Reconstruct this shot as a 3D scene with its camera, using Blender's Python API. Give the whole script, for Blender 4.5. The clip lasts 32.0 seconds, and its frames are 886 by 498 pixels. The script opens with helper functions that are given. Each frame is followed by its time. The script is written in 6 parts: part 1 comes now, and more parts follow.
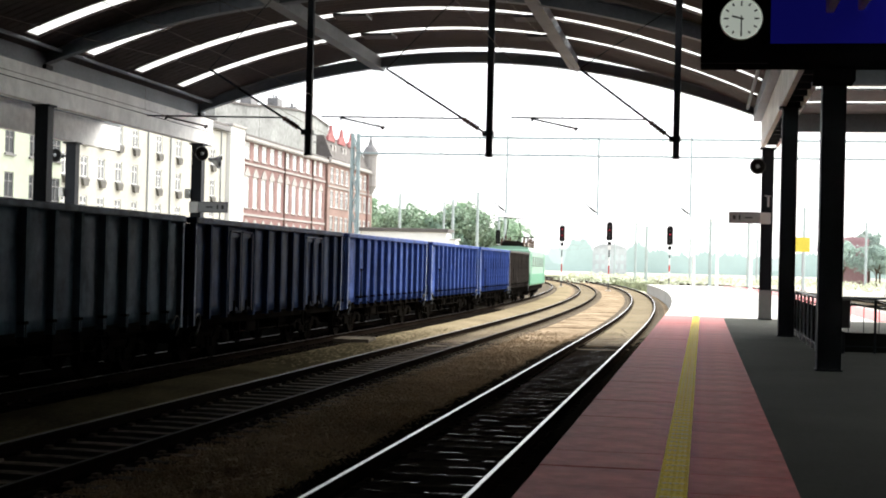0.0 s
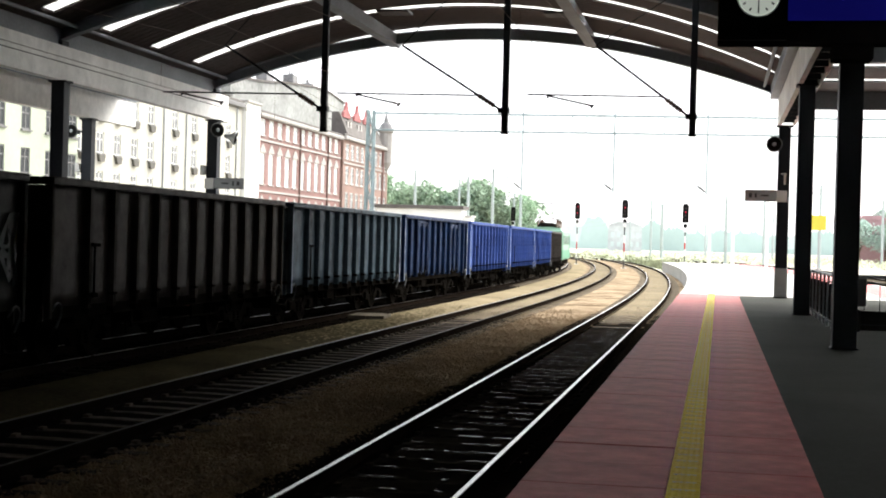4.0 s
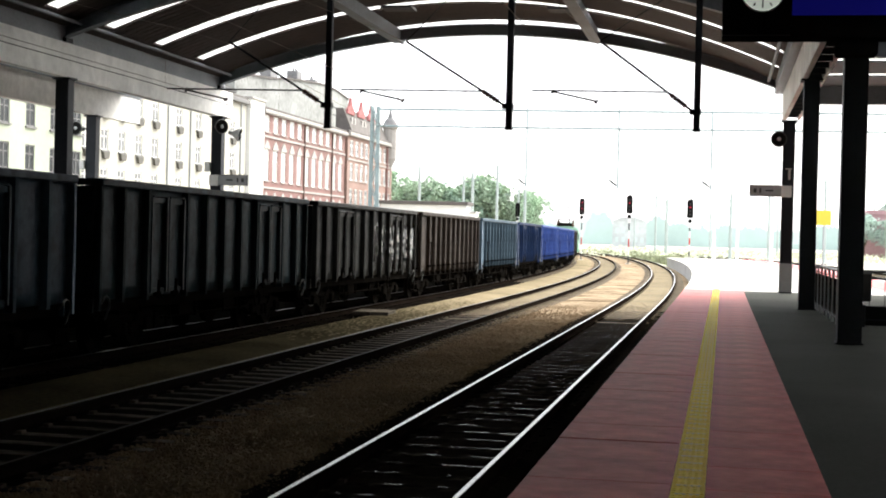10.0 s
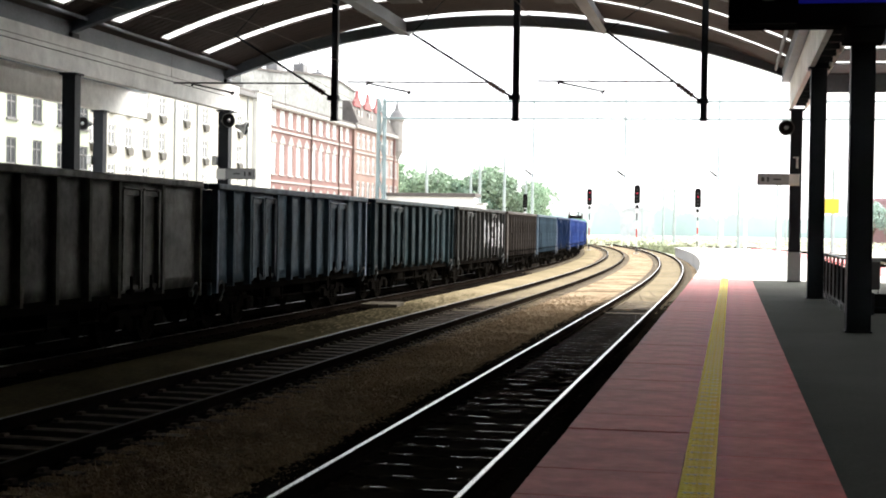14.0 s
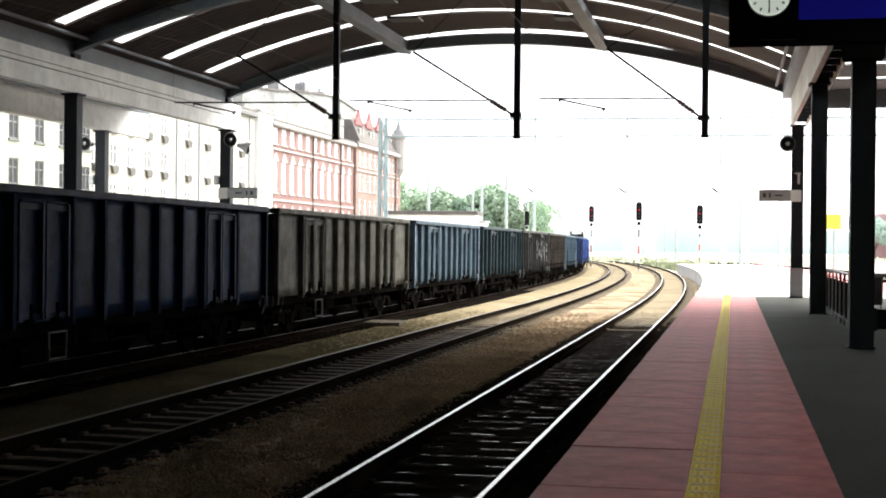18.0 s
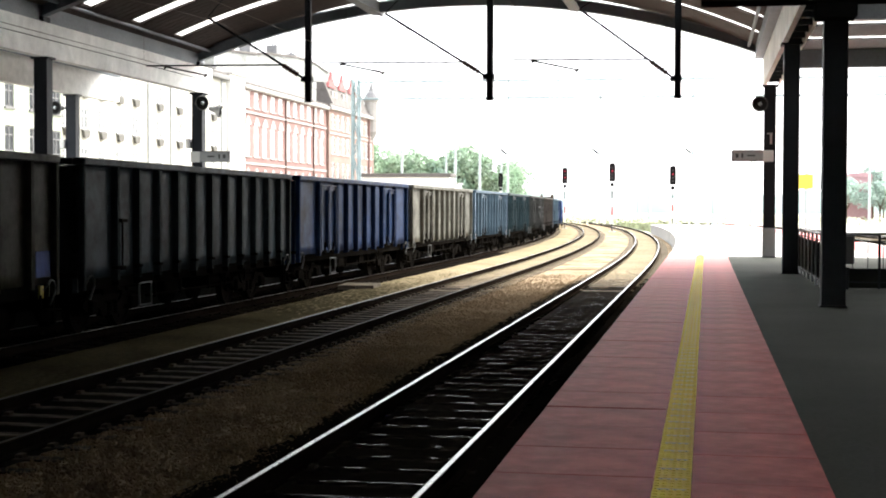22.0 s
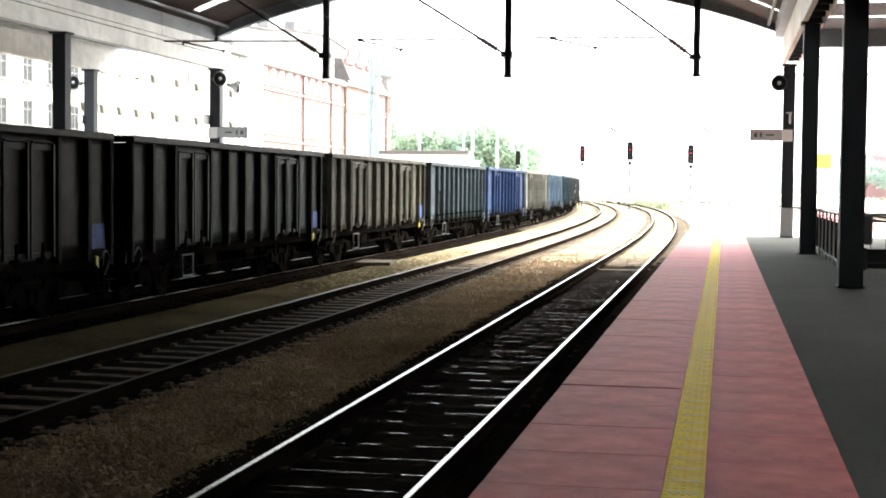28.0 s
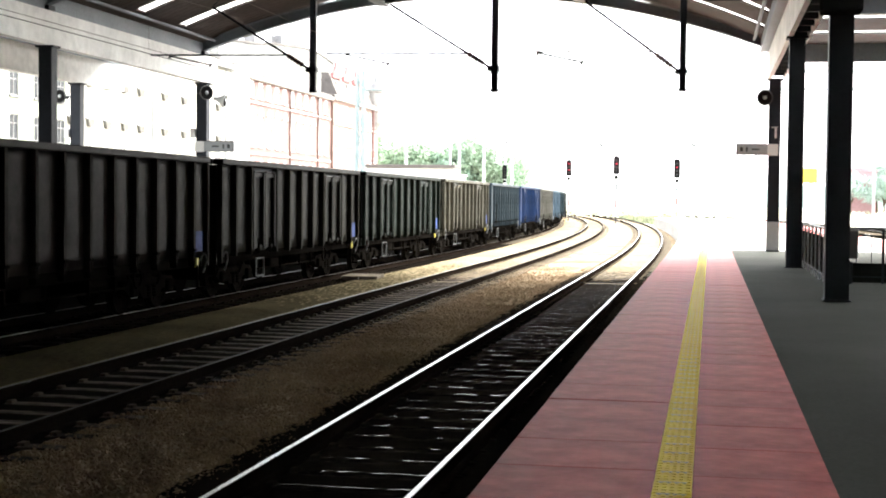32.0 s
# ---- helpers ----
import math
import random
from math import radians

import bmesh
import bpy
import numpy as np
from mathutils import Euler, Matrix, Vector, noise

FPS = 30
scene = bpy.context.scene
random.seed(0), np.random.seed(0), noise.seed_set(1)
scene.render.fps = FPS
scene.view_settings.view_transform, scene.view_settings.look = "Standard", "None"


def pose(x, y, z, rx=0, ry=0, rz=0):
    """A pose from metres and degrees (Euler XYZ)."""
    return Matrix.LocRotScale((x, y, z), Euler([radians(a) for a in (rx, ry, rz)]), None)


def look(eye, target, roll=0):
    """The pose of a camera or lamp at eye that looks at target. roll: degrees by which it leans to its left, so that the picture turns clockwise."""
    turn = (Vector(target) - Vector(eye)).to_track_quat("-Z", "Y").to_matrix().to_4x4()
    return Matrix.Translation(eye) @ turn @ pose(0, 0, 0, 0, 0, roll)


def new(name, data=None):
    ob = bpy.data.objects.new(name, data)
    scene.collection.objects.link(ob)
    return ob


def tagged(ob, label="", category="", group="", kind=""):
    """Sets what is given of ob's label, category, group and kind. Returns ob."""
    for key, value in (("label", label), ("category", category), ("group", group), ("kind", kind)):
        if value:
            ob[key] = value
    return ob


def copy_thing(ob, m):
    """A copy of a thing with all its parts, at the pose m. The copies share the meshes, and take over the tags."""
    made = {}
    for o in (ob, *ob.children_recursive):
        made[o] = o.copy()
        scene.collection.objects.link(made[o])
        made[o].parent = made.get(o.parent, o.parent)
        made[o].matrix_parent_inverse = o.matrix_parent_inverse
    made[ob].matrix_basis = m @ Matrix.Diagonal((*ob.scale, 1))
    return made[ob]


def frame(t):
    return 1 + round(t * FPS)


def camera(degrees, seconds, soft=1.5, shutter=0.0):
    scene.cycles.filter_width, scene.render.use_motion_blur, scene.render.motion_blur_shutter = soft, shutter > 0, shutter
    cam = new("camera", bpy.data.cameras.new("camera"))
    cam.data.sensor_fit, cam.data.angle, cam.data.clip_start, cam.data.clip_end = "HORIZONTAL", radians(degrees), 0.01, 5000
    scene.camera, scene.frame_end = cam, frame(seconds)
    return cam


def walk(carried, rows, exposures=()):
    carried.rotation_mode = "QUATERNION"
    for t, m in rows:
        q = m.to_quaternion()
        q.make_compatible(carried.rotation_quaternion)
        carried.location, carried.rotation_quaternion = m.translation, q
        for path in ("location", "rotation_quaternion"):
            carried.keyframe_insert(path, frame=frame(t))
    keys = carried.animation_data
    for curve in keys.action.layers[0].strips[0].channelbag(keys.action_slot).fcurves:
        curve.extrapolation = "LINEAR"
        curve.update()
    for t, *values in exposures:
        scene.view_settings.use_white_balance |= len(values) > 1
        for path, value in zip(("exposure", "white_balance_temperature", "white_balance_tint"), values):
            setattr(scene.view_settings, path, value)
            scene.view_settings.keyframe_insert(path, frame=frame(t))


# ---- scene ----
# ---------------------------------------------------------------- camera
EYE = (0.0, 0.0, 1.63)
PATH = [
    (0, 10.317, 0.591, -1.384),
    (0.5, 10.488, 0.641, -1.138),
    (1, 10.381, 0.274, -1.249),
    (1.5, 10.588, 0.020, -1.479),
    (2, 10.644, -0.359, -1.393),
    (2.5, 10.922, -0.468, -1.449),
    (4.5, 10.914, -0.168, -1.603),
    (5, 10.955, 0.193, -1.267),
    (5.5, 10.958, 0.218, -1.649),
    (6, 10.880, -0.000, -1.461),
    (6.5, 10.796, -0.043, -1.527),
    (7, 10.691, 0.025, -1.491),
    (7.5, 10.871, -0.172, -1.425),
    (8, 10.867, -0.396, -1.504),
    (8.5, 10.906, -0.337, -1.260),
    (9, 10.887, -0.250, -1.401),
    (9.5, 10.828, -0.434, -1.007),
    (10, 11.106, -0.512, -1.422),
    (10.5, 11.096, -0.786, -1.053),
    (11, 10.953, -1.007, -1.484),
    (11.5, 10.794, -0.827, -1.297),
    (12, 11.133, -0.849, -1.170),
    (12.5, 11.000, -0.647, -1.426),
    (13, 11.223, -0.515, -1.043),
    (13.5, 11.241, -0.810, -0.777),
    (14, 11.414, -0.847, -0.896),
    (14.5, 11.438, -1.109, -0.827),
    (16.5, 11.496, -0.611, -0.825),
    (17, 11.341, -0.412, -0.879),
    (17.5, 11.439, -0.449, -0.613),
    (18, 11.497, -0.129, -0.567),
    (18.5, 11.130, 0.158, -0.399),
    (19, 10.900, -0.276, -0.424),
    (19.5, 11.042, -0.683, -0.272),
    (20, 10.804, -0.826, -0.511),
    (20.5, 10.897, -1.330, -0.225),
    (21, 10.847, -2.037, -0.007),
    (21.5, 10.592, -2.069, -0.410),
    (22, 10.444, -1.635, -0.170),
    (22.5, 10.250, -2.208, -0.234),
    (23, 10.662, -2.311, 0.024),
    (23.5, 10.621, -2.403, -0.122),
    (24, 10.815, -2.154, -0.173),
    (24.5, 11.035, -2.090, -0.208),
    (25, 10.799, -2.058, -0.331),
    (25.5, 11.175, -2.147, -0.242),
    (27.5, 11.314, -2.680, -0.535),
    (28, 11.128, -2.544, -0.566),
    (28.5, 10.613, -2.672, -0.472),
    (29, 10.369, -2.792, -0.754),
    (29.5, 10.607, -2.639, -0.529),
    (30, 10.562, -2.469, -0.514),
    (30.5, 10.548, -2.470, -0.684),
    (31, 10.488, -2.250, -0.591),
    (31.5, 10.616, -2.115, -0.643),
    (32, 10.596, -1.977, -0.595),
]
cam = camera(34.5, 32.0, soft=1.9)
walk(cam, [(t, pose(*EYE, 90 + pitch, roll, yaw)) for t, yaw, pitch, roll in PATH],
     exposures=[(0, 1.2), (2.5, 1.25), (4.5, 1.3), (10, 1.35), (12, 1.42), (15, 1.58), (19, 1.72), (21, 1.82), (22, 1.92), (23, 2.2), (25, 2.5), (28, 2.6), (32, 2.58)])

# ---------------------------------------------------------------- daylight
world = bpy.data.worlds.new("overcast_day")
scene.world = world
world.use_nodes = True
sky = world.node_tree.nodes.new("ShaderNodeTexSky")
sky.sky_type = "NISHITA"
sky.sun_disc = False
sky.sun_elevation = radians(48)
sky.sun_rotation = radians(33)
sky.air_density, sky.dust_density, sky.ozone_density = 1.0, 3.0, 0.6
back = world.node_tree.nodes["Background"]
back.inputs["Strength"].default_value = 0.15
cloud = world.node_tree.nodes.new("ShaderNodeMix")
cloud.data_type = "RGBA"
cloud.inputs["Factor"].default_value = 0.8
cloud.inputs["B"].default_value = (7.0, 7.1, 7.2, 1)
world.node_tree.links.new(sky.outputs["Color"], cloud.inputs["A"])
world.node_tree.links.new(cloud.outputs["Result"], back.inputs["Color"])
sun_data = bpy.data.lights.new("sun", "SUN")
sun_data.energy, sun_data.angle, sun_data.color = 4.2, radians(55), (1.0, 0.95, 0.87)
sun = new("sun", sun_data)
sun.matrix_world = look((65, 130, 115), (0, 30, 0))

# ---------------------------------------------------------------- materials


def material(name, color, rough=0.7, metal=0.0, vary=0.25, grain=6.0, stain=0.6, bump=0.15, island=0.0, spec=0.4, dirt=None, streak=0.0, along=(0.7, 9.0, 1.0), spread=0.16):
    """A painted, mineral or metal surface with variation at two scales and a fine relief."""
    m = bpy.data.materials.new(name)
    m.use_nodes = True
    nt = m.node_tree
    n, link = nt.nodes, nt.links
    b = n["Principled BSDF"]
    b.inputs["Metallic"].default_value = metal
    b.inputs["Specular IOR Level"].default_value = spec
    tc = n.new("ShaderNodeTexCoord")
    big, fine = n.new("ShaderNodeTexNoise"), n.new("ShaderNodeTexNoise")
    big.inputs["Scale"].default_value, big.inputs["Detail"].default_value = stain, 6
    fine.inputs["Scale"].default_value, fine.inputs["Detail"].default_value = grain, 8
    fine.inputs["Roughness"].default_value = 0.7
    for q in (big, fine):
        link.new(tc.outputs["Object"], q.inputs["Vector"])
    add = n.new("ShaderNodeMath")
    add.operation = "ADD"
    link.new(big.outputs["Fac"], add.inputs[0])
    link.new(fine.outputs["Fac"], add.inputs[1])
    src = add.outputs[0]
    if streak:
        # scuffs and runs drawn out one way
        mp, sn, mx, shift = n.new("ShaderNodeMapping"), n.new("ShaderNodeTexNoise"), n.new("ShaderNodeMath"), n.new("ShaderNodeMath")
        which, apart, at = n.new("ShaderNodeObjectInfo"), n.new("ShaderNodeMath"), n.new("ShaderNodeVectorMath")
        mp.inputs["Scale"].default_value = along
        sn.inputs["Scale"].default_value, sn.inputs["Detail"].default_value = 1.0, 5
        mx.operation, shift.operation, apart.operation = "MULTIPLY_ADD", "SUBTRACT", "MULTIPLY"
        mx.inputs[1].default_value, shift.inputs[1].default_value, apart.inputs[1].default_value = streak, streak / 2, 61.0
        link.new(which.outputs["Random"], apart.inputs[0])
        link.new(tc.outputs["Object"], at.inputs[0])
        link.new(apart.outputs[0], at.inputs[1])
        link.new(at.outputs[0], mp.inputs["Vector"])
        link.new(mp.outputs["Vector"], sn.inputs["Vector"])
        link.new(sn.outputs["Fac"], mx.inputs[0])
        link.new(src, mx.inputs[2])
        link.new(mx.outputs[0], shift.inputs[0])
        src = shift.outputs[0]
    if island:
        info = n.new("ShaderNodeObjectInfo")
        geo = n.new("ShaderNodeNewGeometry")
        s1, s2, s3 = (n.new("ShaderNodeMath") for _ in range(3))
        s1.operation = s2.operation = "ADD"
        s3.operation = "MULTIPLY_ADD"
        link.new(info.outputs["Random"], s1.inputs[0])
        link.new(geo.outputs["Random Per Island"], s1.inputs[1])
        s3.inputs[1].default_value, s3.inputs[2].default_value = island, -island
        link.new(s1.outputs[0], s3.inputs[0])
        link.new(src, s2.inputs[0])
        link.new(s3.outputs[0], s2.inputs[1])
        src = s2.outputs[0]
    ramp = n.new("ShaderNodeValToRGB")
    lo = [c * (1 - vary) for c in color]
    hi = [min(1, c * (1 + vary)) for c in color]
    if dirt:
        lo = list(dirt)
    ramp.color_ramp.elements[0].color, ramp.color_ramp.elements[1].color = (*lo, 1), (*hi, 1)
    half = n.new("ShaderNodeMath")
    half.operation = "MULTIPLY"
    ramp.color_ramp.elements[0].position, ramp.color_ramp.elements[1].position = 0.5 - spread, 0.5 + spread
    half.inputs[1].default_value = 0.5
    link.new(src, half.inputs[0])
    link.new(half.outputs[0], ramp.inputs["Fac"])
    link.new(ramp.outputs["Color"], b.inputs["Base Color"])
    rr = n.new("ShaderNodeMapRange")
    rr.inputs["To Min"].default_value, rr.inputs["To Max"].default_value = min(1, rough * 1.2), rough * 0.8
    link.new(fine.outputs["Fac"], rr.inputs["Value"])
    link.new(rr.outputs["Result"], b.inputs["Roughness"])
    if bump:
        bp = n.new("ShaderNodeBump")
        bp.inputs["Strength"].default_value, bp.inputs["Distance"].default_value = bump, 0.02
        link.new(fine.outputs["Fac"], bp.inputs["Height"])
        link.new(bp.outputs["Normal"], b.inputs["Normal"])
    return m


def glowing(name, color, strength):
    m = bpy.data.materials.new(name)
    m.use_nodes = True
    b = m.node_tree.nodes["Principled BSDF"]
    b.inputs["Base Color"].default_value = (*color, 1)
    b.inputs["Emission Color"].default_value = (*color, 1)
    b.inputs["Emission Strength"].default_value = strength
    return m


STEEL = material("dark_painted_steel", (0.016, 0.019, 0.025), 0.55, spec=0.15, vary=0.3, grain=14, bump=0.05)
STEEL_GREY = material("grey_painted_steel", (0.19, 0.21, 0.235), 0.55, spec=0.25, vary=0.25, grain=10, bump=0.05)
GALV = material("galvanised_steel", (0.35, 0.37, 0.38), 0.45, metal=0.6, vary=0.25, grain=20, bump=0.05)
PALE_STEEL = material("pale_green_painted_steel", (0.27, 0.34, 0.345), 0.55, vary=0.2, grain=8, bump=0.03)
BLOCKER = material("dark_blocking_wall", (0.09, 0.085, 0.08), 0.9, vary=0.3, grain=3, stain=0.3, bump=0.15)
CONCRETE = material("weathered_concrete", (0.46, 0.45, 0.43), 0.85, vary=0.25, grain=9, stain=0.5, bump=0.25)
BEAM_PAINT = material("stained_pale_beam_paint", (0.82, 0.82, 0.8), 0.8, vary=0.22, grain=3, stain=0.7, bump=0.08)
ROOF_BROWN = material("brown_roof_sheet", (0.042, 0.027, 0.022), 0.75, vary=0.35, grain=5, stain=0.5, bump=0.1)
ROOF_GREY = material("grey_roof_soffit", (0.10, 0.10, 0.10), 0.8, vary=0.3, grain=5, bump=0.1)
FAR_SHADE = material("shade_dark_asphalt", (0.022, 0.021, 0.019), 0.95, vary=0.35, grain=14, stain=0.4, bump=0.3, spec=0.0)
ASPHALT = material("platform_asphalt", (0.06, 0.064, 0.057), 0.9, vary=0.3, grain=40, stain=0.35, bump=0.3, spec=0.03)
RED_SLAB = material("red_concrete_slab", (0.445, 0.092, 0.090), 0.6, vary=0.40, grain=4, stain=1.3, bump=0.14, island=0.10, spec=0.12, streak=0.35, along=(0.5, 4.5, 1.0))
YELLOW = material("yellow_tactile_tile", (0.95, 0.66, 0.03), 0.6, spec=0.2, vary=0.22, grain=9, stain=1.5, bump=0.1, island=0.10)
RAIL_SIDE = material("rusty_rail_side", (0.012, 0.009, 0.007), 0.85, vary=0.4, grain=15, bump=0.2, spec=0.0)
RAIL_TOP = material("polished_rail_head", (0.34, 0.33, 0.32), 0.28, metal=1.0, vary=0.1, grain=30, bump=0.02)
SLEEPER_SHADED = material("shade_dark_oily_sleeper", (0.024, 0.020, 0.016), 0.7, vary=0.5, grain=7, stain=3.5, bump=0.5, island=0.2, spec=0.0, dirt=(0.004, 0.003, 0.003), spread=0.12)
WORN_YELLOW = material("worn_pale_yellow_paint", (0.93, 0.82, 0.46), 0.75, spec=0.12, vary=0.2, grain=9)
RAIL_DULL = material("dull_rail_head", (0.035, 0.028, 0.022), 0.6, vary=0.3, grain=30, bump=0.05, spec=0.12)
RAIL_THIN = material("thinly_polished_rail_head", (0.05, 0.045, 0.04), 0.3, vary=0.3, grain=30, bump=0.02, spec=0.5)
SHADED_DIRT = material("shade_dark_dirt_and_weeds", (0.080, 0.068, 0.041), 0.95, vary=0.5, grain=12, stain=0.5, bump=0.6, spec=0.0)
SLEEPER_DAYLIT = material("daylight_pale_sleeper", (0.185, 0.155, 0.115), 0.9, vary=0.35, grain=10, bump=0.25, island=0.15, spec=0.03)
MAST_STEEL = material("pale_galvanised_mast", (0.40, 0.46, 0.46), 0.6, vary=0.2, grain=8, bump=0.03)
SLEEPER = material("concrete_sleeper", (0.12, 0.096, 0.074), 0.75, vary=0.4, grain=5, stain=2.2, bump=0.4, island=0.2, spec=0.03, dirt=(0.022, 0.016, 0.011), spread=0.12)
BALLAST = material("brown_ballast_bed", (0.245, 0.195, 0.136), 0.95, vary=0.45, grain=6, stain=0.7, bump=1.0, spec=0.0, dirt=(0.085, 0.058, 0.036), spread=0.11)
STONE = material("ballast_stones", (0.30, 0.225, 0.15), 0.95, vary=0.3, grain=12, bump=0.2, island=0.05, spec=0.0)
SAND = material("trodden_sand_and_gravel", (0.198, 0.165, 0.108), 0.95, vary=0.35, grain=14, stain=0.3, bump=0.5, spec=0.0)
EARTH = material("pale_gravel_ground", (0.30, 0.28, 0.23), 0.95, vary=0.35, grain=3, stain=0.08, bump=0.4)
GRASS = material("dry_grass", (0.28, 0.3, 0.19), 0.95, vary=0.5, grain=2, stain=0.1, bump=0.6)
PAVING = material("daylight_pale_paving", (0.42, 0.41, 0.39), 0.85, vary=0.18, grain=6, stain=0.3, bump=0.1)
BLACK = material("black_rubber_and_grease", (0.012, 0.012, 0.012), 0.7, vary=0.3, grain=10, bump=0.1, spec=0.0)
IRON = material("dirty_cast_iron", (0.009, 0.008, 0.007), 0.8, vary=0.4, grain=12, bump=0.2, spec=0.0)
WHITE = material("white_paint", (0.75, 0.75, 0.73), 0.6, vary=0.1, grain=8, bump=0.03)
GREY_SIGN = material("grey_sign_plate", (0.36, 0.38, 0.39), 0.5, vary=0.12, grain=6, bump=0.02)
DARK_GREY = material("dark_grey_plastic", (0.05, 0.052, 0.055), 0.5, vary=0.2, bump=0.03)
YELLOW_SIGN = material("yellow_sign_plate", (0.62, 0.54, 0.06), 0.5, vary=0.08, bump=0.0)
RED_PAINT = material("red_paint", (0.50, 0.04, 0.03), 0.55, vary=0.15, bump=0.02)
# the display's dark blue is lifted by a faint glow
BLUE_SCREEN = glowing("blue_display", (0.006, 0.006, 0.14), 0.16)
BLUE_SCREEN.node_tree.nodes["Principled BSDF"].inputs["Specular IOR Level"].default_value = 0.0
BLUE_SCREEN.node_tree.nodes["Principled BSDF"].inputs["Roughness"].default_value = 0.9
CLOCK_FACE = glowing("backlit_clock_dial", (0.62, 0.68, 0.60), 0.22)
RED_LAMP = glowing("red_signal_lamp", (0.9, 0.02, 0.08), 0.35)
RED_LAMP.node_tree.nodes["Principled BSDF"].inputs["Base Color"].default_value = (0.08, 0.004, 0.006, 1)


def opaline(name, tint):
    """Grimy ribbed plastic that lets light through, scattered."""
    m = bpy.data.materials.new(name)
    m.use_nodes = True
    n, link = m.node_tree.nodes, m.node_tree.links
    n.remove(n["Principled BSDF"])
    tr, df, mix = n.new("ShaderNodeBsdfTranslucent"), n.new("ShaderNodeBsdfDiffuse"), n.new("ShaderNodeMixShader")
    tex, ramp = n.new("ShaderNodeTexNoise"), n.new("ShaderNodeValToRGB")
    tex.inputs["Scale"].default_value = 1.2
    ramp.color_ramp.elements[0].color = (*[c * 0.85 for c in tint], 1)
    ramp.color_ramp.elements[1].color = (*tint, 1)
    link.new(tex.outputs["Fac"], ramp.inputs["Fac"])
    link.new(ramp.outputs["Color"], tr.inputs["Color"])
    df.inputs["Color"].default_value = (0.5, 0.5, 0.48, 1)
    mix.inputs["Fac"].default_value = 0.12
    link.new(tr.outputs[0], mix.inputs[1])
    link.new(df.outputs[0], mix.inputs[2])
    link.new(mix.outputs[0], n["Material Output"].inputs["Surface"])
    return m


SKYLIGHT = opaline("grimy_skylight_plastic", (0.86, 0.87, 0.86))
PANE = material("window_glass", (0.022, 0.025, 0.028), 0.25, vary=0.2, grain=1.0, bump=0.0, spec=0.2)
CURTAIN_PANE = material("window_glass_with_net_curtain", (0.45, 0.46, 0.46), 0.12, vary=0.35, grain=1.5, bump=0.0, spec=0.7)
CREAM = material("cream_render", (0.40, 0.39, 0.345), 0.9, vary=0.15, grain=2, stain=0.15, bump=0.1)
MINT = material("pale_green_render", (0.34, 0.375, 0.30), 0.9, vary=0.12, grain=2, stain=0.15, bump=0.1)
BRICK_RED = material("red_brick_facade", (0.2, 0.112, 0.102), 0.85, vary=0.25, grain=4, stain=0.2, bump=0.15)
# brick paled so that its colour carries the haze
HAZY_BRICK = material("haze_tinted_red_brick", (0.40, 0.24, 0.26), 0.9, vary=0.2, grain=2, stain=0.2, bump=0.0)
BRICK_BROWN = material("brown_brick_facade", (0.128, 0.083, 0.071), 0.85, vary=0.25, grain=4, stain=0.2, bump=0.15)
TRIM_STONE = material("pale_stone_trim", (0.33, 0.315, 0.3), 0.85, vary=0.12, grain=4, bump=0.08)
ROOF_DARK = material("dark_tar_roof", (0.10, 0.09, 0.085), 0.9, vary=0.25, grain=2, bump=0.15)
ROOF_RED = material("red_tile_roof", (0.3, 0.1, 0.1), 0.8, vary=0.25, grain=6, bump=0.2)
CHIMNEY = material("sooty_chimney_brick", (0.2, 0.2, 0.205), 0.9, vary=0.35, grain=5, bump=0.2)
BARK = material("tree_bark", (0.10, 0.075, 0.05), 0.95, vary=0.4, grain=8, bump=0.4)
SHADED_OILY = material("shade_dark_oily_ballast", (0.016, 0.013, 0.01), 0.9, vary=0.5, grain=20, stain=0.3, bump=0.8, spec=0.0)
# woods and leaf tones are raised to carry the haze of distance
DISTANCE = material("haze_tinted_woods", (0.47, 0.60, 0.575), 1.0, vary=0.12, grain=0.05, stain=0.02, bump=0.0, spec=0.0)
LEAF = material("summer_leaves", (0.32, 0.43, 0.31), 0.7, vary=0.4, grain=0.8, stain=0.25, bump=0.0, island=0.35)
LEAF_HAZY = material("haze_tinted_leaves", (0.40, 0.50, 0.45), 0.8, vary=0.3, grain=0.8, stain=0.25, bump=0.0, island=0.2, spec=0.0)
LEAF_DARK = material("dark_summer_leaves", (0.25, 0.36, 0.28), 0.7, vary=0.4, grain=0.8, stain=0.25, bump=0.0, island=0.35)
COPPER = material("contact_wire_copper", (0.10, 0.075, 0.055), 0.5, metal=0.6, vary=0.2, bump=0.0)
CERAMIC = material("brown_glazed_insulator", (0.07, 0.035, 0.022), 0.25, vary=0.2, bump=0.0)
GREEN_LOCO = material("green_locomotive_paint", (0.06, 0.25, 0.14), 0.45, vary=0.18, grain=5, bump=0.03)
PALE_LOCO = material("pale_green_locomotive_paint", (0.22, 0.38, 0.28), 0.45, vary=0.15, grain=5, bump=0.03)


def wagon_paint(name, color, dirt):
    """Weathered coach paint: dusty, faintly glossy, with rust and coal streaks running down."""
    return material(name, color, 0.5, vary=0.45, grain=4, stain=1.3, bump=0.08, spec=0.05, dirt=dirt, streak=0.7, along=(3.5, 3.5, 0.5), spread=0.13)


